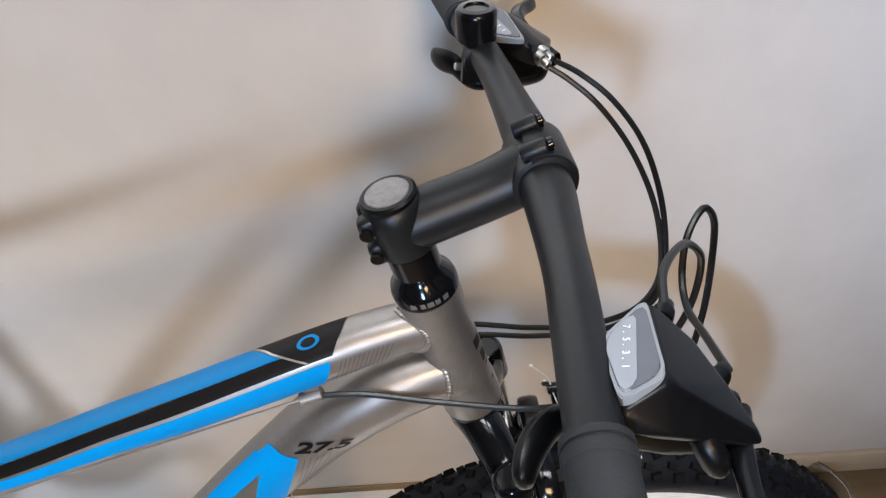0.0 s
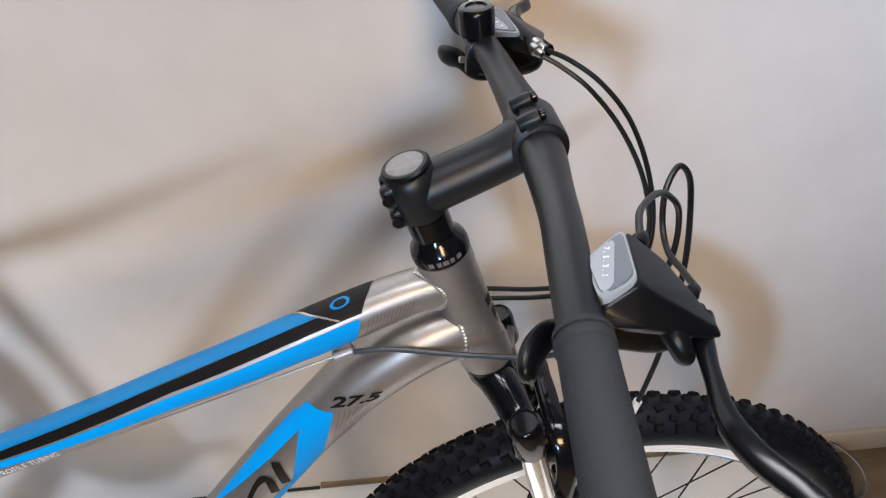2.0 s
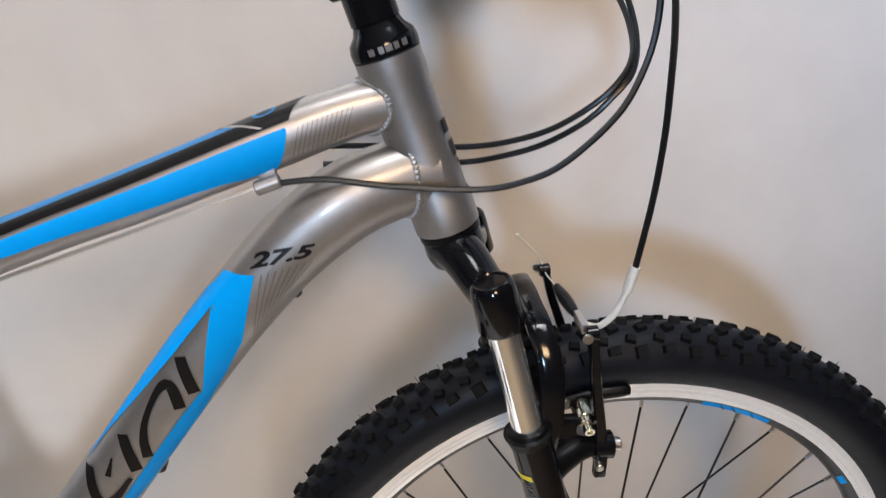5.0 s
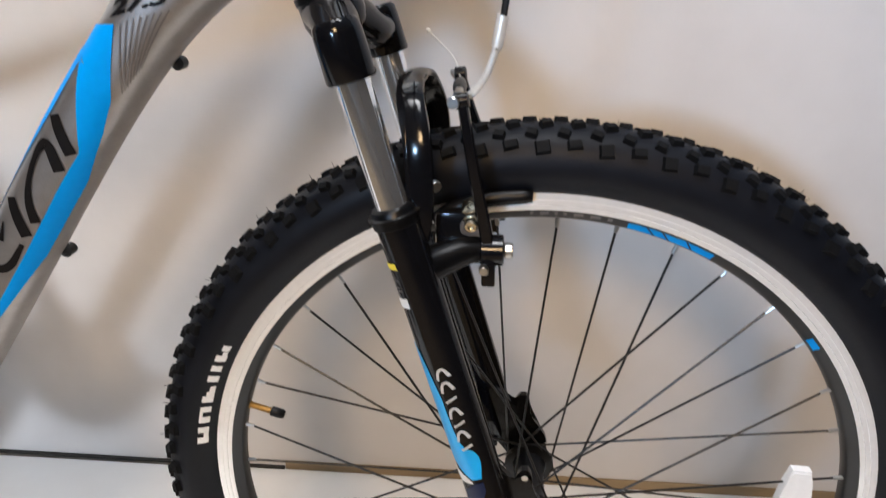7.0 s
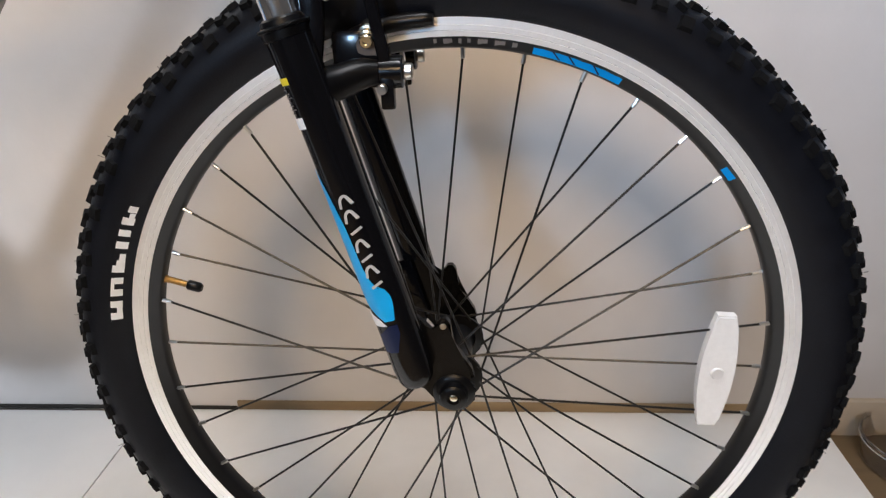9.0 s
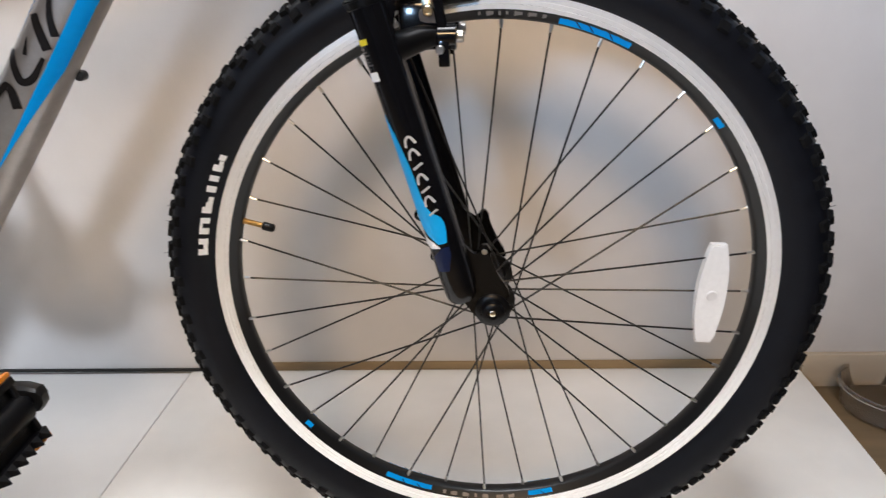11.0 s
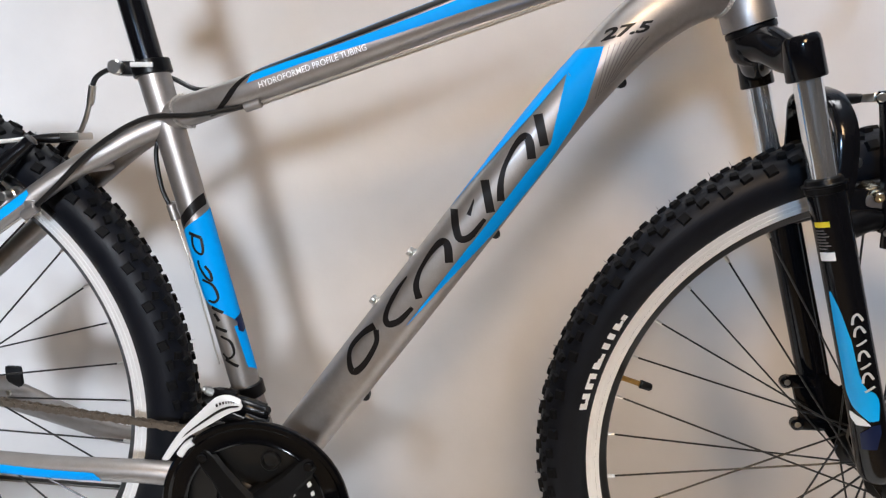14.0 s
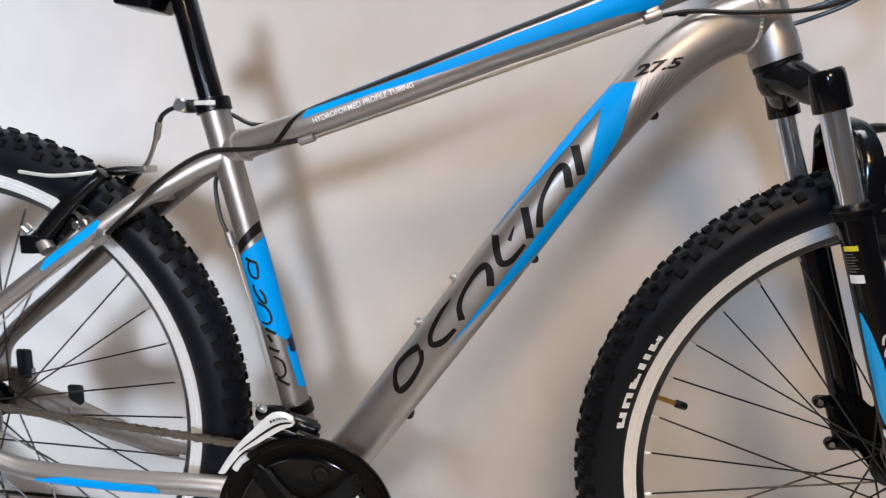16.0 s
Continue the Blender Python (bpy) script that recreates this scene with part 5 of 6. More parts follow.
    part("dropout", bm, LEVER, lower, "gloss black cast dropout plate")
    bm = bmesh.new()
    rod(bm, (-0.0070, sd * 0.0575, 0.4105), (-0.0070, sd * 0.0583, 0.4105), 0.0028, 12, 0.0003)
    part("eyelet", bm, STEEL, lower, "bare metal eyelet thread")
    bm = bmesh.new()
    lathe(bm, (0.0, sd * 0.0560, 0.348), (0, sd, 0), [(0, 0.0175), (0.002, 0.0178), (0.004, 0.0155), (0.0045, 0.0120), (0.011, 0.0115), (0.0125, 0.0095), (0.0128, 0.005), (0.0100, 0.0045), (0.0100, 0.0)], 24, caps=False)
    nut = part("axle_nut", bm, PLASTIC, lower, "black axle nut cap")
    bm = bmesh.new()
    lathe(bm, (0.0, sd * 0.0655, 0.348), (0, sd, 0), [(0, 0.0036), (0.0015, 0.0036), (0.0020, 0.0028)], 12)
    part("axle_end", bm, BOLT, nut, "dull steel axle end")
    # brake pivot post
    bm = bmesh.new()
    hose(bm, [(LEGS[1][0] + 0.003, sd * (LY - 0.004), 0.600, 0.0145), (-0.074, sd * 0.055, 0.604, 0.0125), (-0.055, sd * 0.048, 0.609, 0.0105), (-0.032, sd * 0.046, 0.6095, 0.0055)], 0.008, 16)
    part("brake_post", bm, PLASTIC, lower, "black brake pivot post")
    if sd > 0:
        # disc tabs on the far leg
        for cx, z in ((-0.0765, 0.4155), (-0.0610, 0.3665)):
            bm = bmesh.new()
            lathe(bm, (cx, 0.040, z), (0, 1, 0), [(0, 0.0058), (0.001, 0.0072), (0.007, 0.0072), (0.008, 0.0058)], 18)
            box(bm, (0.0, -0.007, -0.0065), (0.030, -0.0005, 0.0075), 0.002, Matrix.Translation((cx, 0.048, z)))
            part("disc_tab", bm, GLOSS, lower, "black disc brake tab")
            bm = bmesh.new()
            rod(bm, (cx, 0.0395, z), (cx, 0.0400, z), 0.0034, 12, 0.0002)
            part("tab_hole", bm, STEEL, lower, "bare rim of the tab's hole")
        bm = bmesh.new()
        box(bm, (-0.018, -0.005, -0.030), (0.012, 0.004, 0.030), 0.004, Matrix.Translation((-0.046, 0.047, 0.393)) @ Matrix.Rotation(radians(-16), 4, "Y"))
        part("tab_web", bm, GLOSS, lower, "black web between the tabs")
# arch over the tyre
bm = bmesh.new()
arch = [(-0.092, -0.064, 0.612), (-0.086, -0.064, 0.650), (-0.087, -0.060, 0.690), (-0.093, -0.044, 0.716), (-0.096, -0.020, 0.724), (-0.096, 0.0, 0.7255), (-0.096, 0.020, 0.724), (-0.093, 0.044, 0.716), (-0.087, 0.060, 0.690), (-0.086, 0.064, 0.650), (-0.092, 0.064, 0.612)]
path = smooth_path(arch, 6)
rings = []
for i, p in enumerate(path):
    d = Vector(path[min(i + 1, len(path) - 1)] - path[max(i - 1, 0)]).normalized()
    u = Vector((1, 0, 0.15))
    u = (u - d * u.dot(d)).normalized()
    w = d.cross(u)
    rings.append([bm.verts.new(Vector(p) + u * 0.0100 * math.copysign(abs(math.cos(t_)) ** 0.7, math.cos(t_)) + w * 0.0045 * math.copysign(abs(math.sin(t_)) ** 0.7, math.sin(t_))) for t_ in [2 * math.pi * k / 14 for k in range(14)]])
for r0, r1 in zip(rings, rings[1:]):
    for k in range(14):
        bm.faces.new((r0[k], r0[(k + 1) % 14], r1[(k + 1) % 14], r1[k]))
bm.faces.new(rings[0][::-1])
bm.faces.new(rings[-1])
arch_ob = part("fork_arch", bm, GLOSS, bike, "gloss black fork arch")
bm = bmesh.new()
rod(bm, (-0.0765, -0.060, 0.662), (-0.0740, -0.0635, 0.662), 0.0040, 14, 0.0006)
part("bolt", bm, STEEL, arch_ob, "steel screw in the arch")

# fork decals on the near leg's outer side
LEG = Tube([((*LEGS[0][:1], -LY, LEGS[0][1]), LEGS[0][2], LEGS[0][2])] + [((x_, -LY, z_), r_, r_) for x_, z_, r_ in LEGS[1:]], 6, 2.0)


def legband(s0, s1, lo, hi, material, label, ns=24):
    bm = bmesh.new()
    LEG.band(bm, s0, s1, lo, hi, ns, 5, 0.0006)
    return part("fork_decal", bm, material, crown, label)


# heights run against the leg's own up, so the sign is found once
probe = LEG.side_point(0.1, 0.01) - LEG.side_point(0.1, -0.01)
sg = 1 if probe.x > 0 else -1
LEG.turn = sg * radians(28)


def lb(s0, s1, pairs, material, label):
    lo_ = lerp(*[(s, sg * a * 0.80) for s, a, b in pairs])
    hi_ = lerp(*[(s, sg * b * 0.80) for s, a, b in pairs])
    return legband(s0, s1, lo_, hi_, material, label)


lb(0.092, 0.218, [(0.092, -0.0135, -0.0115), (0.110, -0.0140, -0.0055), (0.140, -0.0145, 0.0000), (0.170, -0.0145, 0.0012), (0.184, -0.0145, 0.0040), (0.189, -0.0145, 0.0090), (0.193, -0.0140, 0.0145), (0.204, -0.0110, 0.0150), (0.218, 0.0030, 0.0120)], SKYBLUE, "bright sky-blue leg stripe")
lb(0.209, 0.222, [(0.209, -0.0150, -0.0125), (0.216, -0.0150, -0.0010), (0.222, -0.0100, 0.0040)], LIGHTINK, "pale size mark")
lb(0.222, 0.246, [(0.222, 0.0055, 0.0125), (0.230, -0.008, 0.0125), (0.246, -0.009, 0.006)], NAVY, "dark blue leg tip")
lb(0.027, 0.032, [(0.027, -0.0155, -0.0010), (0.032, -0.0155, -0.0010)], YELLOW, "yellow warning label")
lb(0.055, 0.063, [(0.055, -0.0155, -0.0010), (0.063, -0.0155, -0.0010)], LIGHTINK, "white maker's label")
for k in range(7):
    s_ = 0.0345 + k * 0.0028
    lb(s_, s_ + 0.0009, [(s_, -0.0150, -0.0075 + 0.002 * (k % 3)), (s_ + 0.0009, -0.0150, -0.0075 + 0.002 * (k % 3))], GREYINK, "row of unreadable small print")
for k, s0 in enumerate((0.112, 0.124, 0.136, 0.148, 0.159, 0.170, 0.182)):
    bm = bmesh.new()
    if k in (0, 1, 3, 5):
        st = [(s0 + 0.009, 0.0005), (s0 + 0.002, 0.003), (s0, 0.0085), (s0 + 0.007, 0.0130)]
    else:
        st = [(s0 + 0.006, 0.0010), (s0 + 0.002, 0.0130)]
    LEG.stroke(bm, [(a_ * 0.97 + 0.006, sg * (v * 0.64 + 0.0022)) for a_, v in st], 0.0020, 0.0011)
    part("fork_decal", bm, PALEINK, crown, "plain pale stroke mark")

# ---- front rim brake ----


def vbrake(sd, m=Matrix()):
    """One arm of a linear-pull brake: pivot low, cable end high."""
    bm = bmesh.new()
    lean = -0.009 if sd > 0 else 0.0
    arm = [(-0.0385, 0.0470, 0.598), (-0.0412, 0.0500, 0.625), (-0.0475, 0.0530, 0.660), (-0.0530 + lean * 0.6, 0.0552, 0.692), (-0.0572 + lean, 0.0555, 0.719)]
    path = smooth_path([(x, sd * y, z) for x, y, z in arm], 5)
    rings = []
    for i, p in enumerate(path):
        d = Vector(path[min(i + 1, len(path) - 1)] - path[max(i - 1, 0)]).normalized()
        u = Vector((1, 0, 0.2))
        u = (u - d * u.dot(d)).normalized()
        w = d.cross(u)
        wd = 0.0050 - 0.0018 * i / len(path)
        rings.append([bm.verts.new(Vector(p) + u * wd * a + w * 0.0050 * b) for a, b in ((-1, -0.7), (-0.7, -1), (0.7, -1), (1, -0.7), (1, 0.7), (0.7, 1), (-0.7, 1), (-1, 0.7))])
    for r0, r1 in zip(rings, rings[1:]):
        for k in range(8):
            bm.faces.new((r0[k], r0[(k + 1) % 8], r1[(k + 1) % 8], r1[k]))
    bm.faces.new(rings[0][::-1])
    bm.faces.new(rings[-1])
    lathe(bm, (-0.045, sd * 0.046, 0.609), (1, 0, 0), [(0, 0.010), (0.001, 0.0115), (0.016, 0.0115), (0.017, 0.010)], 20)
    lathe(bm, (-0.0625 + lean, sd * 0.0555, 0.718), (1, 0, 0.1), [(0, 0.0040), (0.001, 0.0058), (0.009, 0.0058), (0.010, 0.0040)], 16)
    box(bm, (-0.008, -0.004, -0.014), (0.002, 0.004, 0.010), 0.002, Matrix.Translation((-0.036, sd * 0.053, 0.598)))
    box(bm, (-0.024, -0.005, -0.014), (0.012, 0.005, 0.026), 0.005, Matrix.Translation((-0.054, sd * 0.044, 0.612)))
    arm_ob = part("brake_arm", bm, GLOSS, bike, "gloss black brake arm", m)
    bm = bmesh.new()
    rod(bm, (-0.0625 + lean, sd * 0.0615, 0.718), (-0.0625 + lean, sd * 0.0640, 0.718), 0.0040, 14, 0.0006)
    part("bolt", bm, STEEL, arm_ob, "steel cable bolt", m)
    bm = bmesh.new()
    rod(bm, (-0.028, sd * 0.046, 0.609), (-0.0215, sd * 0.046, 0.609), 0.0058, 14, 0.001)
    part("bolt", bm, STEEL, arm_ob, "steel pivot bolt", m)
    bm = bmesh.new()
    rod(bm, (-0.042, sd * 0.057, 0.5995), (-0.042, sd * 0.063, 0.5990), 0.0036, 12, 0.0007)
    part("bolt", bm, STEEL, arm_ob, "steel spring screw", m)
    bm = bmesh.new()
    lathe(bm, (-0.0515, sd * 0.030, 0.6365), (0, sd, -0.22), [(0, 0.0085), (0.014, 0.0085), (0.016, 0.0078), (0.0165, 0.0062), (0.021, 0.0060), (0.0215, 0.0048), (0.027, 0.0048), (0.028, 0.0040), (0.028, 0.0024), (0.026, 0.0022), (0.026, 0.0)], 18, caps=False)
    part("pad_bolt", bm, BOLT, arm_ob, "steel pad bolt with washers", m)
    bm = bmesh.new()
    lathe(bm, (-0.0495, sd * 0.046, 0.6265), (0, sd, -0.3), [(0, 0.0105), (0.002, 0.0108), (0.004, 0.0095), (0.0045, 0.006)], 20)
    part("washer", bm, GREYINK, arm_ob, "dark cupped washer", m)
    bm = bmesh.new()
    hose(bm, [(-0.082, sd * 0.0195, 0.622, 0.0045), (-0.066, sd * 0.0195, 0.6315, 0.0060), (-0.040, sd * 0.0195, 0.6390, 0.0062), (-0.016, sd * 0.0195, 0.6415, 0.0058), (-0.008, sd * 0.0195, 0.6412, 0.0042)], 0.006, 12)
    part("brake_pad", bm, PLASTIC, arm_ob, "black rubber brake pad", m)
    return arm_ob


def noodle(m=Matrix()):
    bm = bmesh.new()
    hose(bm, [(-0.0315, -0.056, 0.771, 0.0038), (-0.0350, -0.056, 0.753, 0.0036), (-0.0360, -0.056, 0.750, 0.0025), (-0.0420, -0.055, 0.734, 0.0024), (-0.0520, -0.051, 0.7215, 0.0024), (-0.0605, -0.040, 0.7185, 0.0024)], 0.0025, 12)
    nd = part("brake_noodle", bm, INNER, bike, "silver curved brake noodle", m)
    bm = bmesh.new()
    box(bm, (-0.0026, -0.014, -0.0040), (0.0026, 0.010, 0.0040), 0.0015, Matrix.Translation((-0.061, -0.036, 0.7185)))
    part("noodle_link", bm, STEEL, nd, "silver noodle link", m)
    bm = bmesh.new()
    hose(bm, [(-0.0615, -0.027, 0.7185, 0.0030), (-0.0620, -0.016, 0.7185, 0.0046), (-0.063, 0.002, 0.7185, 0.0052), (-0.064, 0.022, 0.7185, 0.0034)], 0.004, 12)
    part("noodle_boot", bm, PLASTIC, nd, "black rubber boot", m)
    bm = bmesh.new()
    hose(bm, [(-0.064, 0.022, 0.7185), (-0.067, 0.050, 0.7185), (-0.073, 0.058, 0.732), (-0.092, 0.056, 0.752)], 0.0007, 6)
    bmesh.ops.create_icosphere(bm, subdivisions=1, radius=0.0022, matrix=Matrix.Translation((-0.092, 0.056, 0.752)))
    part("wire_end", bm, INNER, nd, "loose brake wire end", m)


for sd in (-1, 1):
    vbrake(sd)
noodle()

# ---- seat post and clamp ----
st_top = fr(-0.7463, 0.752)
st_dir = (fr(-0.7689, 0.8515) - fr(-0.7463, 0.752)).normalized()
bm = bmesh.new()
rod(bm, st_top - st_dir * 0.03, st_top + st_dir * 0.20, 0.0138, 32)
part("seat_post", bm, GLOSS, bike, "gloss black seat post")
bm = bmesh.new()
lathe(bm, st_top - st_dir * 0.009, st_dir, [(0, 0.0165), (0.0008, 0.0195), (0.014, 0.0195), (0.0148, 0.0155)], 36)
ears = fr(-0.7463, 0.750) - Vector((1, SLOPE, 0)) * 0.022
box(bm, (-0.012, -0.0125, -0.0070), (0.008, 0.0125, 0.0070), 0.003, Matrix.Translation(ears) @ Matrix.Rotation(math.atan(SLOPE), 4, "Z"))
clamp = part("seat_clamp", bm, PLASTIC, bike, "black seat post clamp")
bm = bmesh.new()
q = fr(-0.7745, 0.7505)
rod(bm, q + SIDE * 0.012, q + SIDE * 0.021, 0.0072, 20, 0.001)
part("bolt", bm, STEEL, clamp, "silver clamp bolt")
bm = bmesh.new()
box(bm, (-0.020, -0.0012, -0.0025), (0.004, 0.0012, 0.0025), 0.001, Matrix.Translation(fr(-0.7385, 0.7525, 0.0200)))
part("clamp_slot", bm, WHITEPL, clamp, "pale slot of the clamp")
bm = bmesh.new()
box(bm, (-0.020, -0.036, -0.018), (0.022, 0.012, 0.030), 0.004, Matrix.Translation(fr(-0.808, 0.868)) @ Matrix.Rotation(radians(10), 4, "Y"))
hose(bm, [fr(-0.79, 0.88), fr(-0.762, 0.876)], 0.006, 10)
part("rear_reflector", bm, GLOSS, bike, "black rear reflector housing")

# ---- rear rim brake ----
for sd in (1, -1):
    bm = bmesh.new()
    hose(bm, [(*fr(-0.930, 0.606, sd * 0.046), 0.0105), (*fr(-0.912, 0.626, sd * 0.047), 0.0100), (*fr(-0.888, 0.652, sd * 0.042), 0.0088), (*fr(-0.862, 0.676, sd * 0.034), 0.0065)], 0.006, 10)
    box(bm, (-0.026, -0.006, -0.010), (0.014, 0.006, 0.012), 0.004, Matrix.Translation(fr(-0.904, 0.622, sd * 0.036)) @ Matrix.Rotation(radians(-40), 4, "Y"))
    nrm = Vector((-0.66, -0.04, 0.75)).cross(SIDE).normalized()
    lathe(bm, fr(-0.930, 0.606, sd * 0.046) - nrm * 0.009, nrm, [(0, 0.010), (0.001, 0.0115), (0.017, 0.0115), (0.018, 0.010)], 18)
    lathe(bm, fr(-0.862, 0.676, sd * 0.034) - nrm * 0.006, nrm, [(0, 0.005), (0.001, 0.0068), (0.011, 0.0068), (0.012, 0.005)], 14)
    box(bm, (-0.010, -0.004, -0.006), (0.008, 0.004, 0.014), 0.002, Matrix.Translation(fr(-0.934, 0.600, sd * 0.056)))
    arm = part("brake_arm", bm, GLOSS, bike, "gloss black rear brake arm")
    bm = bmesh.new()
    rod(bm, fr(-0.938, 0.616, sd * 0.050), fr(-0.944, 0.624, sd * 0.052), 0.0058, 12, 0.001)
    part("bolt", bm, STEEL, arm, "steel pivot bolt")
    bm = bmesh.new()
    lathe(bm, fr(-0.886, 0.624, sd * 0.024), SIDE * sd, [(0, 0.0085), (0.004, 0.0085), (0.006, 0.0065), (0.013, 0.0065), (0.014, 0.0048), (0.024, 0.0046), (0.025, 0.0036)], 16)
    part("pad_bolt", bm, STEEL, arm, "steel pad bolt with washers")
    bm = bmesh.new()
    hose(bm, [(*fr(-0.920, 0.652, sd * 0.0195), 0.0045), (*fr(-0.900, 0.642, sd * 0.0195), 0.0062), (*fr(-0.872, 0.622, sd * 0.0195), 0.0062), (*fr(-0.852, 0.602, sd * 0.0195), 0.0045)], 0.006, 12)
    part("brake_pad", bm, PLASTIC, arm, "black rubber brake pad")
    bm = bmesh.new()
    rod(bm, fr(-0.916, 0.596, sd * 0.052), fr(-0.926, 0.608, sd * 0.048), 0.0085, 16)
    part("brake_post", bm, PAINT, arm, "silver brake post")
bm = bmesh.new()
hose(bm, [fr(-0.958, 0.681, 0.030), fr(-0.920, 0.6765, 0.034), fr(-0.885, 0.678, 0.034), fr(-0.862, 0.681, 0.030)], 0.0021, 8)
part("wire_end", bm, INNER, bike, "loose brake wire end")
bm = bmesh.new()
hose(bm, [(*fr(-0.876, 0.680, 0.010), 0.0030), (*fr(-0.858, 0.680, 0.004), 0.0052), (*fr(-0.838, 0.681, -0.002), 0.0042)], 0.004, 12)
part("noodle_boot", bm, PLASTIC, bike, "black rubber boot")
bm = bmesh.new()
hose(bm, [(*fr(-0.840, 0.682, -0.002), 0.0025), (*fr(-0.826, 0.687, 0.004), 0.0025), (*fr(-0.816, 0.700, 0.008), 0.0025), (*fr(-0.8095, 0.714, 0.010), 0.0026), (*fr(-0.808, 0.717, 0.010), 0.0038), (*fr(-0.803, 0.733, 0.012), 0.0038)], 0.0026, 12)
box(bm, (-0.010, -0.012, -0.004), (0.012, 0.012, 0.004), 0.0015, Matrix.Translation(fr(-0.836, 0.682, -0.004)))
part("brake_noodle", bm, STEEL, bike, "silver curved brake noodle")
cable([fr(-0.803, 0.733, 0.012), fr(-0.797, 0.742, 0.012), fr(-0.783, 0.749, 0.010), fr(-0.762, 0.750, 0.004), fr(-0.735, 0.742, -0.018), fr(-0.70, 0.730, -0.022), fr(-0.63, 0.750, -0.022)], 0.0026, CABLE, "cable", "black cable housing")

# ---- drive train ----
BB = (-0.641, 0.299)


def turned(bm, profile, n=72):
    """A ring turned about the crank axle from (radius, side offset) pairs, closed on itself."""
    rows = []
    for k in range(n):
        a = 2 * math.pi * k / n
        rows.append([bm.verts.new(fr(BB[0] + r * math.cos(a), BB[1] + r * math.sin(a), o)) for r, o in profile])
    for k in range(n):
        a, b = rows[k], rows[(k + 1) % n]
        for j in range(len(profile)):
            bm.faces.new((a[j], a[(j + 1) % len(profile)], b[(j + 1) % len(profile)], b[j]))


bm = bmesh.new()
turned(bm, [(0.0995, 0.0600), (0.1000, 0.0615), (0.0995, 0.0645), (0.0975, 0.0662), (0.0930, 0.0655), (0.0905, 0.0625), (0.0780, 0.0620), (0.0755, 0.0632), (0.0735, 0.0622), (0.0735, 0.0590)])
guard = part("chain_guard", bm, GUARD, bike, "gloss black round chain guard")
bm = bmesh.new()
for r_, a_, h_ in ((0.0650, 27, 0.0050), (0.0640, 18, 0.0042), (0.0600, 7, 0.0050), (0.0455, 24, 0.0030)):
    a0 = radians(a_)
    bm.faces.new([bm.verts.new(fr(BB[0] + r * math.cos(a), BB[1] + r * math.sin(a), 0.0665)) for r, a in ((r_, a0), (r_, a0 + 0.07), (r_ + h_, a0 + 0.09), (r_ + h_, a0 + 0.02))])
part("guard_mark", bm, LIGHTINK, guard, "pale maker's mark bars")
for k, (off, ro, ri, n_) in enumerate(((0.053, 0.0900, 0.046, 84), (0.0455, 0.0700, 0.030, 68), (0.038, 0.0480, 0.018, 48))):
    bm = bmesh.new()
    rows = []
    for j in range(n_ * 2):
        a = math.pi * j / n_
        r = ro if j % 2 else ro - 0.0045
        rows.append([bm.verts.new(fr(BB[0] + q * math.cos(a), BB[1] + q * math.sin(a), o)) for q, o in ((r, off - 0.001), (r, off + 0.001), (ri, off + 0.001), (ri, off - 0.001))])
    for j in range(len(rows)):
        a, b = rows[j], rows[(j + 1) % len(rows)]
        for i in range(4):
            bm.faces.new((a[i], a[(i + 1) % 4], b[(i + 1) % 4], b[i]))
    part("chainring", bm, SPOKE, bike, "toothed chainring", smooth=False)
# spider arms
for k in range(4):
    a = radians(42 + 90 * k)
    bm = bmesh.new()
    d_ = Vector((math.cos(a), 0, math.sin(a)))
    p, q = fr(BB[0] + 0.018 * d_.x, BB[1] + 0.018 * d_.z, 0.062), fr(BB[0] + 0.078 * d_.x, BB[1] + 0.078 * d_.z, 0.0615)
    w_ = Vector((-d_.z, 0, d_.x))
    rows = [[bm.verts.new(p.lerp(q, f) + w_ * hw * i_ + SIDE * (o_ if abs(i_) < 0.9 else o_ - 0.004)) for i_ in (-1, -0.7, 0.7, 1)] for f, hw, o_ in ((-0.1, 0.017, 0.014), (0.25, 0.015, 0.011), (0.6, 0.012, 0.006), (0.9, 0.0125, 0.003), (1.08, 0.009, 0.001))]
    for r0, r1 in zip(rows, rows[1:]):
        for i_ in range(3):
            bm.faces.new((r0[i_], r0[i_ + 1], r1[i_ + 1], r1[i_]))
    bmesh.ops.solidify(bm, geom=list(bm.faces), thickness=0.004)
    part("spider_arm", bm, CRANK, guard, "dark grey spider arm")
    bm = bmesh.new()
    rod(bm, q + SIDE * 0.001, q + SIDE * 0.0055, 0.0050, 12, 0.0008)
    part("bolt", bm, LEVER, guard, "black ring bolt")
bm = bmesh.new()
lathe(bm, fr(BB[0] + 0.016, BB[1] + 0.053, 0.052), SIDE, [(0, 0.0105), (0.006, 0.0105), (0.0072, 0.0095), (0.0075, 0.0080), (0.003, 0.0074), (0.002, 0.0)], 24, caps=False)
part("ring_collar", bm, SPOKE, guard, "dark collar with a round recess")
bm = bmesh.new()
lathe(bm, fr(*BB, 0.037), SIDE, [(0, 0.018), (0.020, 0.019), (0.040, 0.021), (0.050, 0.020), (0.053, 0.016), (0.0535, 0.010), (0.050, 0.009), (0.050, 0.0)], 32, caps=False)
part("crank_boss", bm, CRANK, guard, "dark grey crank boss")
bm = bmesh.new()
lathe(bm, fr(*BB, 0.0870), SIDE, [(0, 0.0088), (0.003, 0.0086), (0.0036, 0.0070), (0.0036, 0.0048), (0.001, 0.0044), (0.001, 0.0)], 20, caps=False)
part("crank_bolt", bm, BOLT, guard, "dull brassy crank bolt")


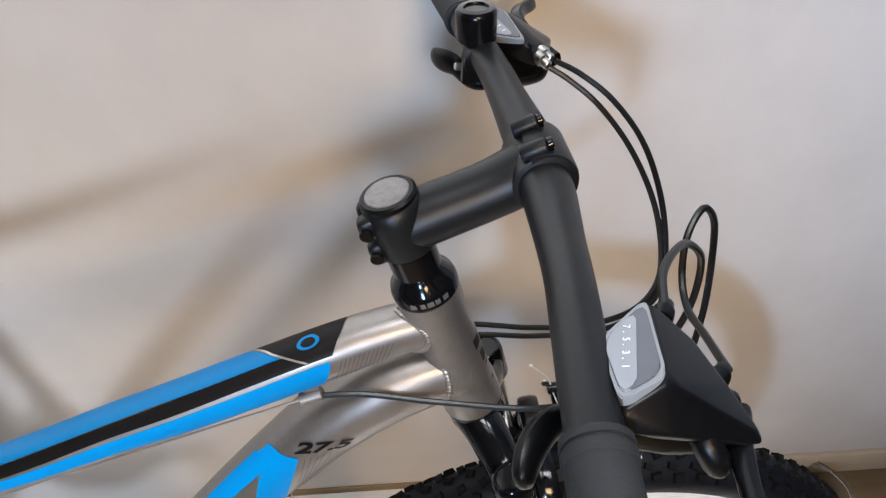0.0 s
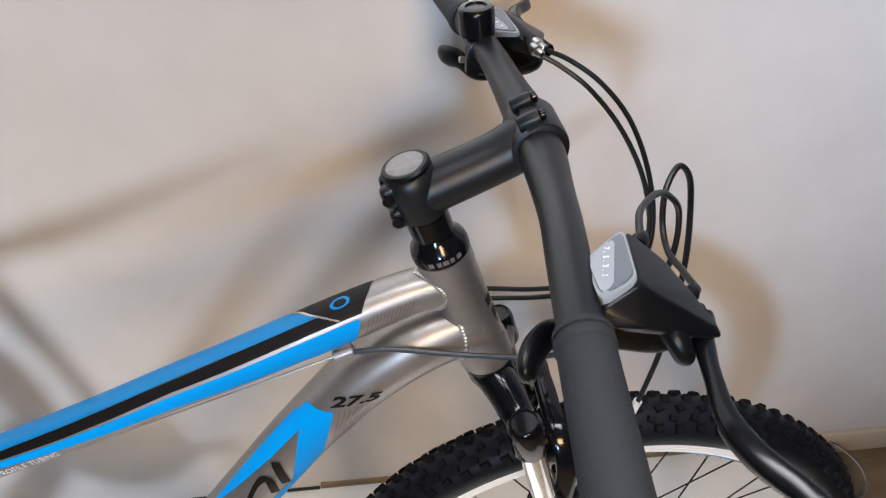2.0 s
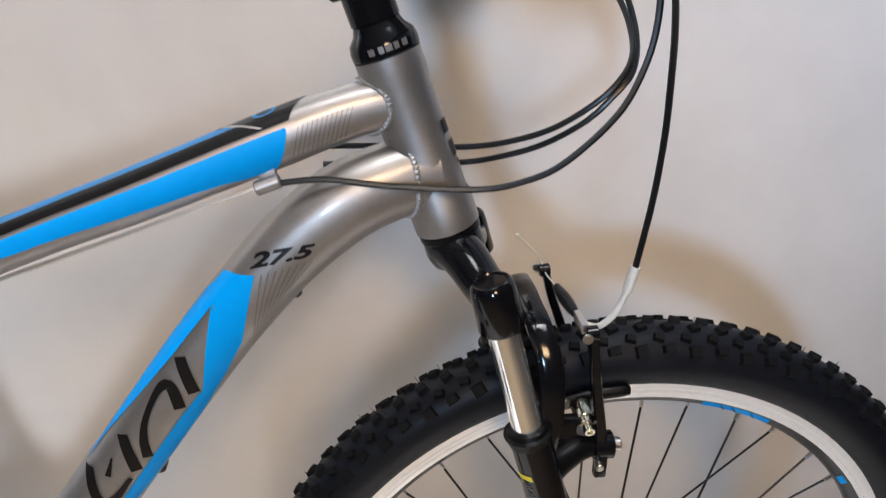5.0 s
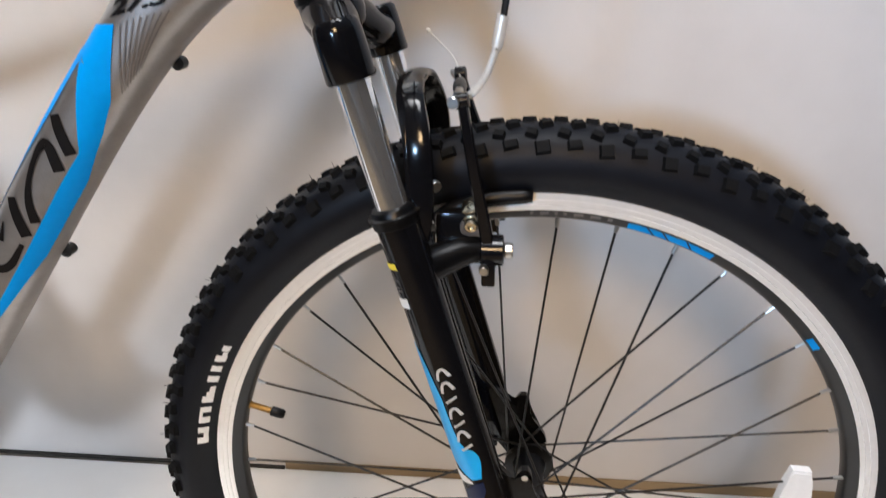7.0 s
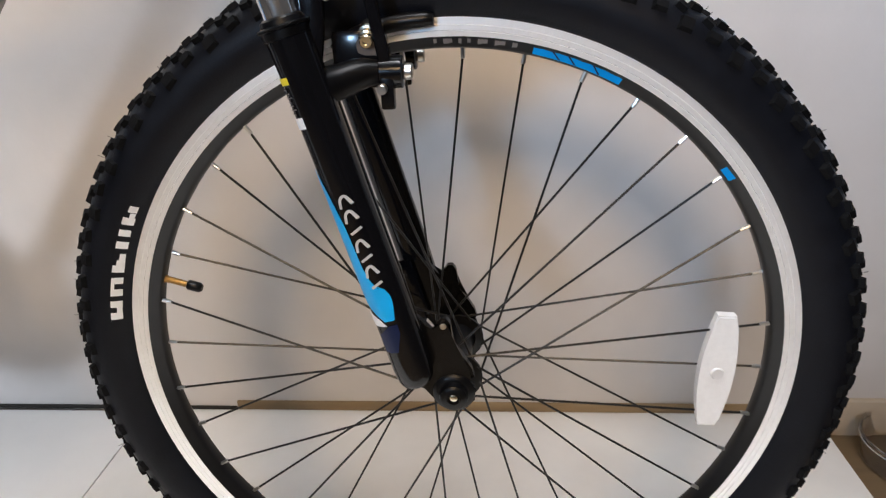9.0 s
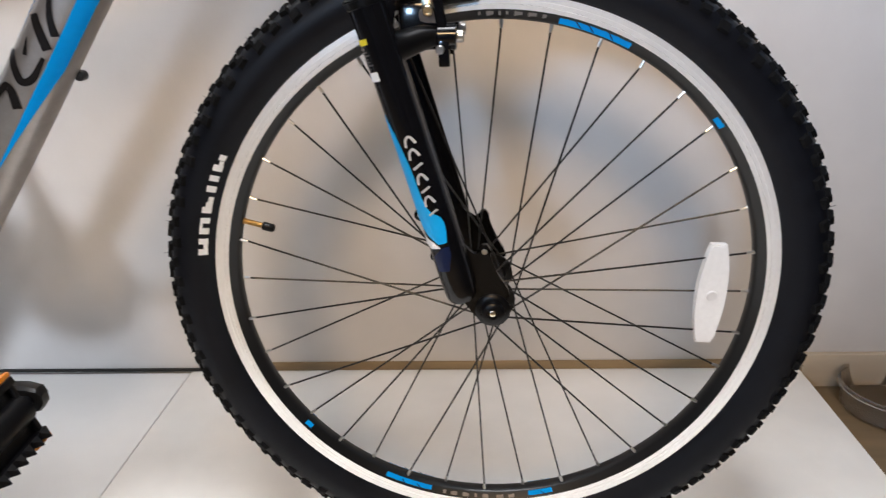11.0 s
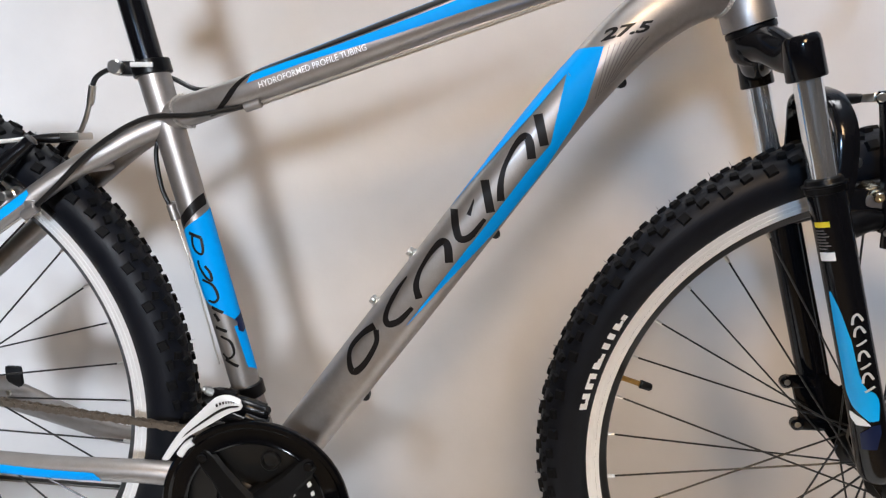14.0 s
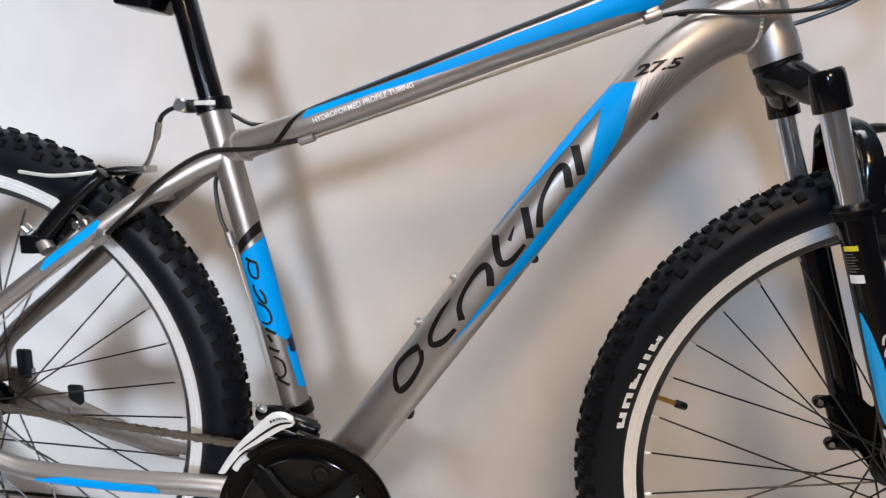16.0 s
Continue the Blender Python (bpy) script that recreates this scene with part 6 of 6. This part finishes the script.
def crank(dx, dz, o0, o1, side):
    p, q = fr(BB[0], BB[1], o0), fr(BB[0] + dx, BB[1] + dz, o1)
    bm = bmesh.new()
    d = (q - p).normalized()
    w = SIDE.cross(d).normalized()
    rows = []
    for f, hw, th in ((-0.09, 0.008, 0.006), (-0.06, 0.0165, 0.008), (0.0, 0.0205, 0.009), (0.12, 0.0190, 0.0085), (0.5, 0.0165, 0.0075), (0.9, 0.0150, 0.0075), (1.0, 0.0155, 0.0080), (1.06, 0.0125, 0.0075), (1.085, 0.006, 0.006)):
        c = p + (q - p) * f
        rows.append([bm.verts.new(c + w * hw * a + SIDE * th * b) for a, b in ((-1, -0.6), (-0.82, -1), (0.82, -1), (1, -0.6), (1, 0.6), (0.82, 1), (-0.82, 1), (-1, 0.6))])
    for a, b in zip(rows, rows[1:]):
        for k in range(8):
            bm.faces.new((a[k], a[(k + 1) % 8], b[(k + 1) % 8], b[k]))
    bm.faces.new(rows[0][::-1])
    bm.faces.new(rows[-1])
    arm = part("crank_arm", bm, CRANK, bike, "dark grey crank arm")
    return arm, p, q, d, w


arm, p, q, d, w = crank(0.176, -0.012, 0.085, 0.094, 1)
for s0, s1, t0, t1 in ((0.30, 0.62, 0.002, 0.006), (0.02, 0.16, -0.012, -0.004)):
    bm = bmesh.new()
    c0 = p + (q - p) * s0 + SIDE * 0.0090
    c1 = p + (q - p) * s1 + SIDE * 0.0082
    vs = [bm.verts.new(c) for c in (c0 + w * t0, c1 + w * t0, c1 + w * t1, c0 + w * t1)]
    bm.faces.new(vs)
    part("crank_mark", bm, LIGHTINK, arm, "pale maker's mark bar")
crank(-0.176, 0.012, -0.085, -0.094, -1)


def pedal(at, sgn):
    """A flat cage pedal with teeth; at is the outer face of the crank's end."""
    bm = bmesh.new()
    rod(bm, at, at + SIDE * sgn * 0.095, 0.007, 16)
    lathe(bm, at + SIDE * sgn * 0.012, SIDE * sgn, [(0, 0.013), (0.002, 0.0165), (0.080, 0.0150), (0.084, 0.010)], 20)
    ped = part("pedal", bm, PLASTIC, bike, "black cage pedal")
    fwd_ = Vector((0.3, SLOPE * 0.3, -0.95)).normalized()
    upp = fwd_.cross(SIDE).normalized()
    upp = upp if upp.z > 0 else -upp
    for e in (-1, 1):
        bm = bmesh.new()
        base = at + SIDE * sgn * 0.010 + fwd_ * e * 0.030
        m = Matrix((( fwd_.x, SIDE.x * sgn, upp.x, base.x), (fwd_.y, SIDE.y * sgn, upp.y, base.y), (fwd_.z, SIDE.z * sgn, upp.z, base.z), (0, 0, 0, 1)))
        box(bm, (-0.004, 0.0, -0.0115), (0.004, 0.082, 0.0115), 0.0015, m)
        for k in range(6):
            y = 0.008 + k * 0.0135
            for up_ in (1, -1) if e > 0 else (-1,):
                a = [bm.verts.new(m @ Vector(c)) for c in ((-0.004, y - 0.005, up_ * 0.011), (0.004, y - 0.005, up_ * 0.011), (0.004, y + 0.005, up_ * 0.011), (-0.004, y + 0.005, up_ * 0.011))]
                t_ = [bm.verts.new(m @ Vector(c)) for c in ((e * 0.004 - 0.002, y - 0.001, up_ * 0.0165), (e * 0.004 + 0.002, y - 0.001, up_ * 0.0165), (e * 0.004 + 0.002, y + 0.001, up_ * 0.0165), (e * 0.004 - 0.002, y + 0.001, up_ * 0.0165))]
                bm.faces.new(t_)
                for j in range(4):
                    bm.faces.new((a[j], a[(j + 1) % 4], t_[(j + 1) % 4], t_[j]))
        part("cage", bm, PLASTIC, ped, "toothed black cage side", smooth=False)
        bm = bmesh.new()
        box(bm, (e * 0.0060 - 0.0025, -0.002, -0.0095), (e * 0.0060 + 0.0025, 0.024, 0.0095), 0.0012, m)
        part("reflector", bm, AMBER, ped, "amber pedal reflector")
    bm = bmesh.new()
    o_ = at + SIDE * sgn * 0.055
    box(bm, (-0.027, -0.036, -0.0055), (0.027, 0.036, 0.0055), 0.002, Matrix(((fwd_.x, SIDE.x, upp.x, o_.x), (fwd_.y, SIDE.y, upp.y, o_.y), (fwd_.z, SIDE.z, upp.z, o_.z), (0, 0, 0, 1))))
    part("pedal_deck", bm, PLASTIC, ped, "black pedal deck", smooth=False)
    for y in (0.016, 0.094):
        bm = bmesh.new()
        o_ = at + SIDE * sgn * y
        box(bm, (-0.030, -0.003, -0.010), (0.030, 0.003, 0.010), 0.0015, Matrix(((fwd_.x, SIDE.x, upp.x, o_.x), (fwd_.y, SIDE.y, upp.y, o_.y), (fwd_.z, SIDE.z, upp.z, o_.z), (0, 0, 0, 1))))
        part("cage_bar", bm, PLASTIC, ped, "black cage cross bar", smooth=False)


pedal(q + SIDE * 0.007, 1)
pedal(fr(BB[0] - 0.176, BB[1] + 0.012, -0.101), -1)

# front derailleur: white outer plate, clamp and linkage
outer = smooth_path([(-0.7345, 0.3565), (-0.7245, 0.3720), (-0.7115, 0.3890), (-0.6878, 0.4125), (-0.6748, 0.4238), (-0.6640, 0.4262), (-0.6556, 0.4240), (-0.6500, 0.4205)], 4)
inner = smooth_path([(-0.7270, 0.3560), (-0.7170, 0.3690), (-0.7051, 0.3815), (-0.6870, 0.3922), (-0.6692, 0.4030), (-0.6590, 0.4085), (-0.6510, 0.4110), (-0.6484, 0.4145)], 4)


def cage_point(f, across, lift=0.0):
    """A place on the cage plate: f along it, across from its inner to its outer edge."""
    k = f * (len(outer) - 1)
    i = min(int(k), len(outer) - 2)
    a = outer[i] * (1 - k + i) + outer[i + 1] * (k - i)
    b = inner[i] * (1 - k + i) + inner[i + 1] * (k - i)
    p = b + (a - b) * across
    return fr(p[0], p[1], 0.0700 - 0.004 * f + lift - 0.0016 * (2 * across - 1) ** 4)


bm = bmesh.new()
n_ = len(outer) - 1
top = [[bm.verts.new(cage_point(k / n_, j / 6)) for j in range(7)] for k in range(n_ + 1)]
low_ = [[bm.verts.new(cage_point(k / n_, j / 6, -0.003)) for j in range(7)] for k in range(n_ + 1)]
for k in range(n_):
    for j in range(6):
        bm.faces.new((top[k][j], top[k + 1][j], top[k + 1][j + 1], top[k][j + 1]))
        bm.faces.new((low_[k][j], low_[k][j + 1], low_[k + 1][j + 1], low_[k + 1][j]))
    for j in (0, 6):
        bm.faces.new((top[k][j], low_[k][j], low_[k + 1][j], top[k + 1][j]))
for k in (0, n_):
    for j in range(6):
        bm.faces.new((top[k][j], top[k][j + 1], low_[k][j + 1], low_[k][j]))
fd = part("front_derailleur", bm, WHITEPL, bike, "white front derailleur cage plate")
bm = bmesh.new()
rows = []
for k in range(25):
    f = 0.26 + 0.66 * k / 24
    a = 0.40 - 0.06 * f
    w_ = 0.07 if k % 24 else 0.01
    rows.append([bm.verts.new(cage_point(f, a + i_ * w_, 0.0005)) for i_ in (-1, 1)])
for a, b in zip(rows, rows[1:]):
    bm.faces.new((a[0], b[0], b[1], a[1]))
part("cage_groove", bm, INK, fd, "dark groove of the cage")
for k in range(7):
    bm = bmesh.new()
    f = 0.56 + 0.042 * k
    bm.faces.new([bm.verts.new(cage_point(f_, a_, 0.0008)) for f_, a_ in ((f, 0.60), (f + 0.026, 0.60), (f + 0.026, 0.74), (f, 0.74))])
    part("cage_mark", bm, INK, fd, "dark maker's mark bar")
bm = bmesh.new()
hose(bm, [fr(-0.7165, 0.3600, 0.064), fr(-0.7100, 0.3690, 0.064), fr(-0.7020, 0.3750, 0.064)], 0.0042, 10, 5)
part("cage_tail", bm, WHITEPL, fd, "white tail of the inner plate")
# clamp band round the seat tube, rounded link arms on pivots
bm = bmesh.new()
lathe(bm, fr(-0.6660, 0.4060) - Vector((-0.2, 0, 0.98)) * 0.008, Vector((-0.214, -0.013, 0.977)), [(0, 0.0175), (0.001, 0.0186), (0.014, 0.0186), (0.015, 0.0175)], 28)
part("clamp_band", bm, PLASTIC, fd, "black clamp band")
for pts_, r_ in (([(-0.700, 0.409, 0.030), (-0.684, 0.414, 0.034), (-0.664, 0.412, 0.036)], 0.0075), ([(-0.672, 0.408, 0.038), (-0.652, 0.405, 0.042), (-0.634, 0.398, 0.040)], 0.0095), ([(-0.652, 0.396, 0.046), (-0.640, 0.390, 0.046), (-0.630, 0.386, 0.044)], 0.0080), ([(-0.690, 0.398, 0.040), (-0.668, 0.394, 0.044), (-0.650, 0.388, 0.046)], 0.0085)):
    bm = bmesh.new()
    hose(bm, [fr(*p_) for p_ in pts_], r_, 12, 5)
    part("link_arm", bm, LEVER, fd, "black derailleur link arm")
for x_, z_, o_, mt in ((-0.633, 0.399, 0.048, LEVER), (-0.652, 0.407, 0.050, LEVER), (-0.634, 0.389, 0.052, BOLT)):
    bm = bmesh.new()
    rod(bm, fr(x_, z_, o_ - 0.012), fr(x_, z_, o_), 0.0052 if mt is LEVER else 0.0034, 14, 0.0012)
    part("link_pin", bm, mt, fd, "rounded link pin")
bm = bmesh.new()
rod(bm, fr(-0.688, 0.4150, 0.036), fr(-0.697, 0.4205, 0.038), 0.0042, 12, 0.0008)
rod(bm, fr(-0.697, 0.4205, 0.038), fr(-0.700, 0.4222, 0.0385), 0.0028, 10, 0.0006)
part("bolt", bm, STEEL, fd, "steel cable bolt")

# cassette and rear changer at the hub
hub_r = rear_c
for k, r in enumerate((0.056, 0.050, 0.044, 0.038, 0.033, 0.028, 0.024)):
    bm = bmesh.new()
    lathe(bm, hub_r + SIDE * (0.026 + 0.0042 * k), SIDE, [(0, r), (0.0018, r)], 40)
    part("sprocket", bm, STEEL, rear, "steel rear sprocket")
bm = bmesh.new()
hose(bm, [fr(-1.060, 0.360, 0.062), fr(-1.075, 0.320, 0.066), fr(-1.07, 0.255, 0.050)], 0.010, 12)
part("rear_derailleur", bm, PLASTIC, bike, "black rear derailleur body")
# chain: rollers as the base, each link a piece of its own
def chain_run(p, q, n, base, links):
    d = (q - p).normalized()
    w = SIDE.cross(d).normalized()
    ln = (q - p).length / n
    for k in range(n):
        rod(base, p + d * (ln * (k + 1)) - SIDE * 0.0042, p + d * (ln * (k + 1)) + SIDE * 0.0042, 0.0027, 8)
    for off in (0.0030, 0.0018):
        bm = bmesh.new()
        for s_ in (1, -1):
            vs = []
            for b_ in (-0.0005, 0.0005):
                vs.append([bm.verts.new(d * ln * x + w * y + SIDE * (s_ * off + b_)) for x, y in ((-0.62, -0.002), (-0.62, 0.002), (-0.4, 0.0042), (0.0, 0.0028), (0.4, 0.0042), (0.62, 0.002), (0.62, -0.002), (0.4, -0.0042), (0.0, -0.0028), (-0.4, -0.0042))])
            bm.faces.new(vs[0])
            bm.faces.new(vs[1][::-1])
            for j in range(10):
                bm.faces.new((vs[0][j], vs[0][(j + 1) % 10], vs[1][(j + 1) % 10], vs[1][j]))
        me = bpy.data.meshes.new("chain_link")
        bm.to_mesh(me)
        bm.free()
        me.materials.append(CHAIN)
        for k in range(0 if off < 0.002 else 1, n, 2):
            links.append((me, p + d * (ln * (k + 0.5))))


links = []
bm = bmesh.new()
chain_run(fr(-1.060, 0.4165, 0.036), fr(-0.655, 0.3715, 0.0455), 32, bm, links)
chain_run(fr(-1.070, 0.2600, 0.045), fr(-0.655, 0.2345, 0.0455), 33, bm, links)
ch = part("chain", bm, CHAIN, bike, "oiled brown steel chain", smooth=False)
tagged(ch, kind="stuff")
for me, place in links:
    link("chain_link", me, CHAIN, ch, m=Matrix.Translation(place))
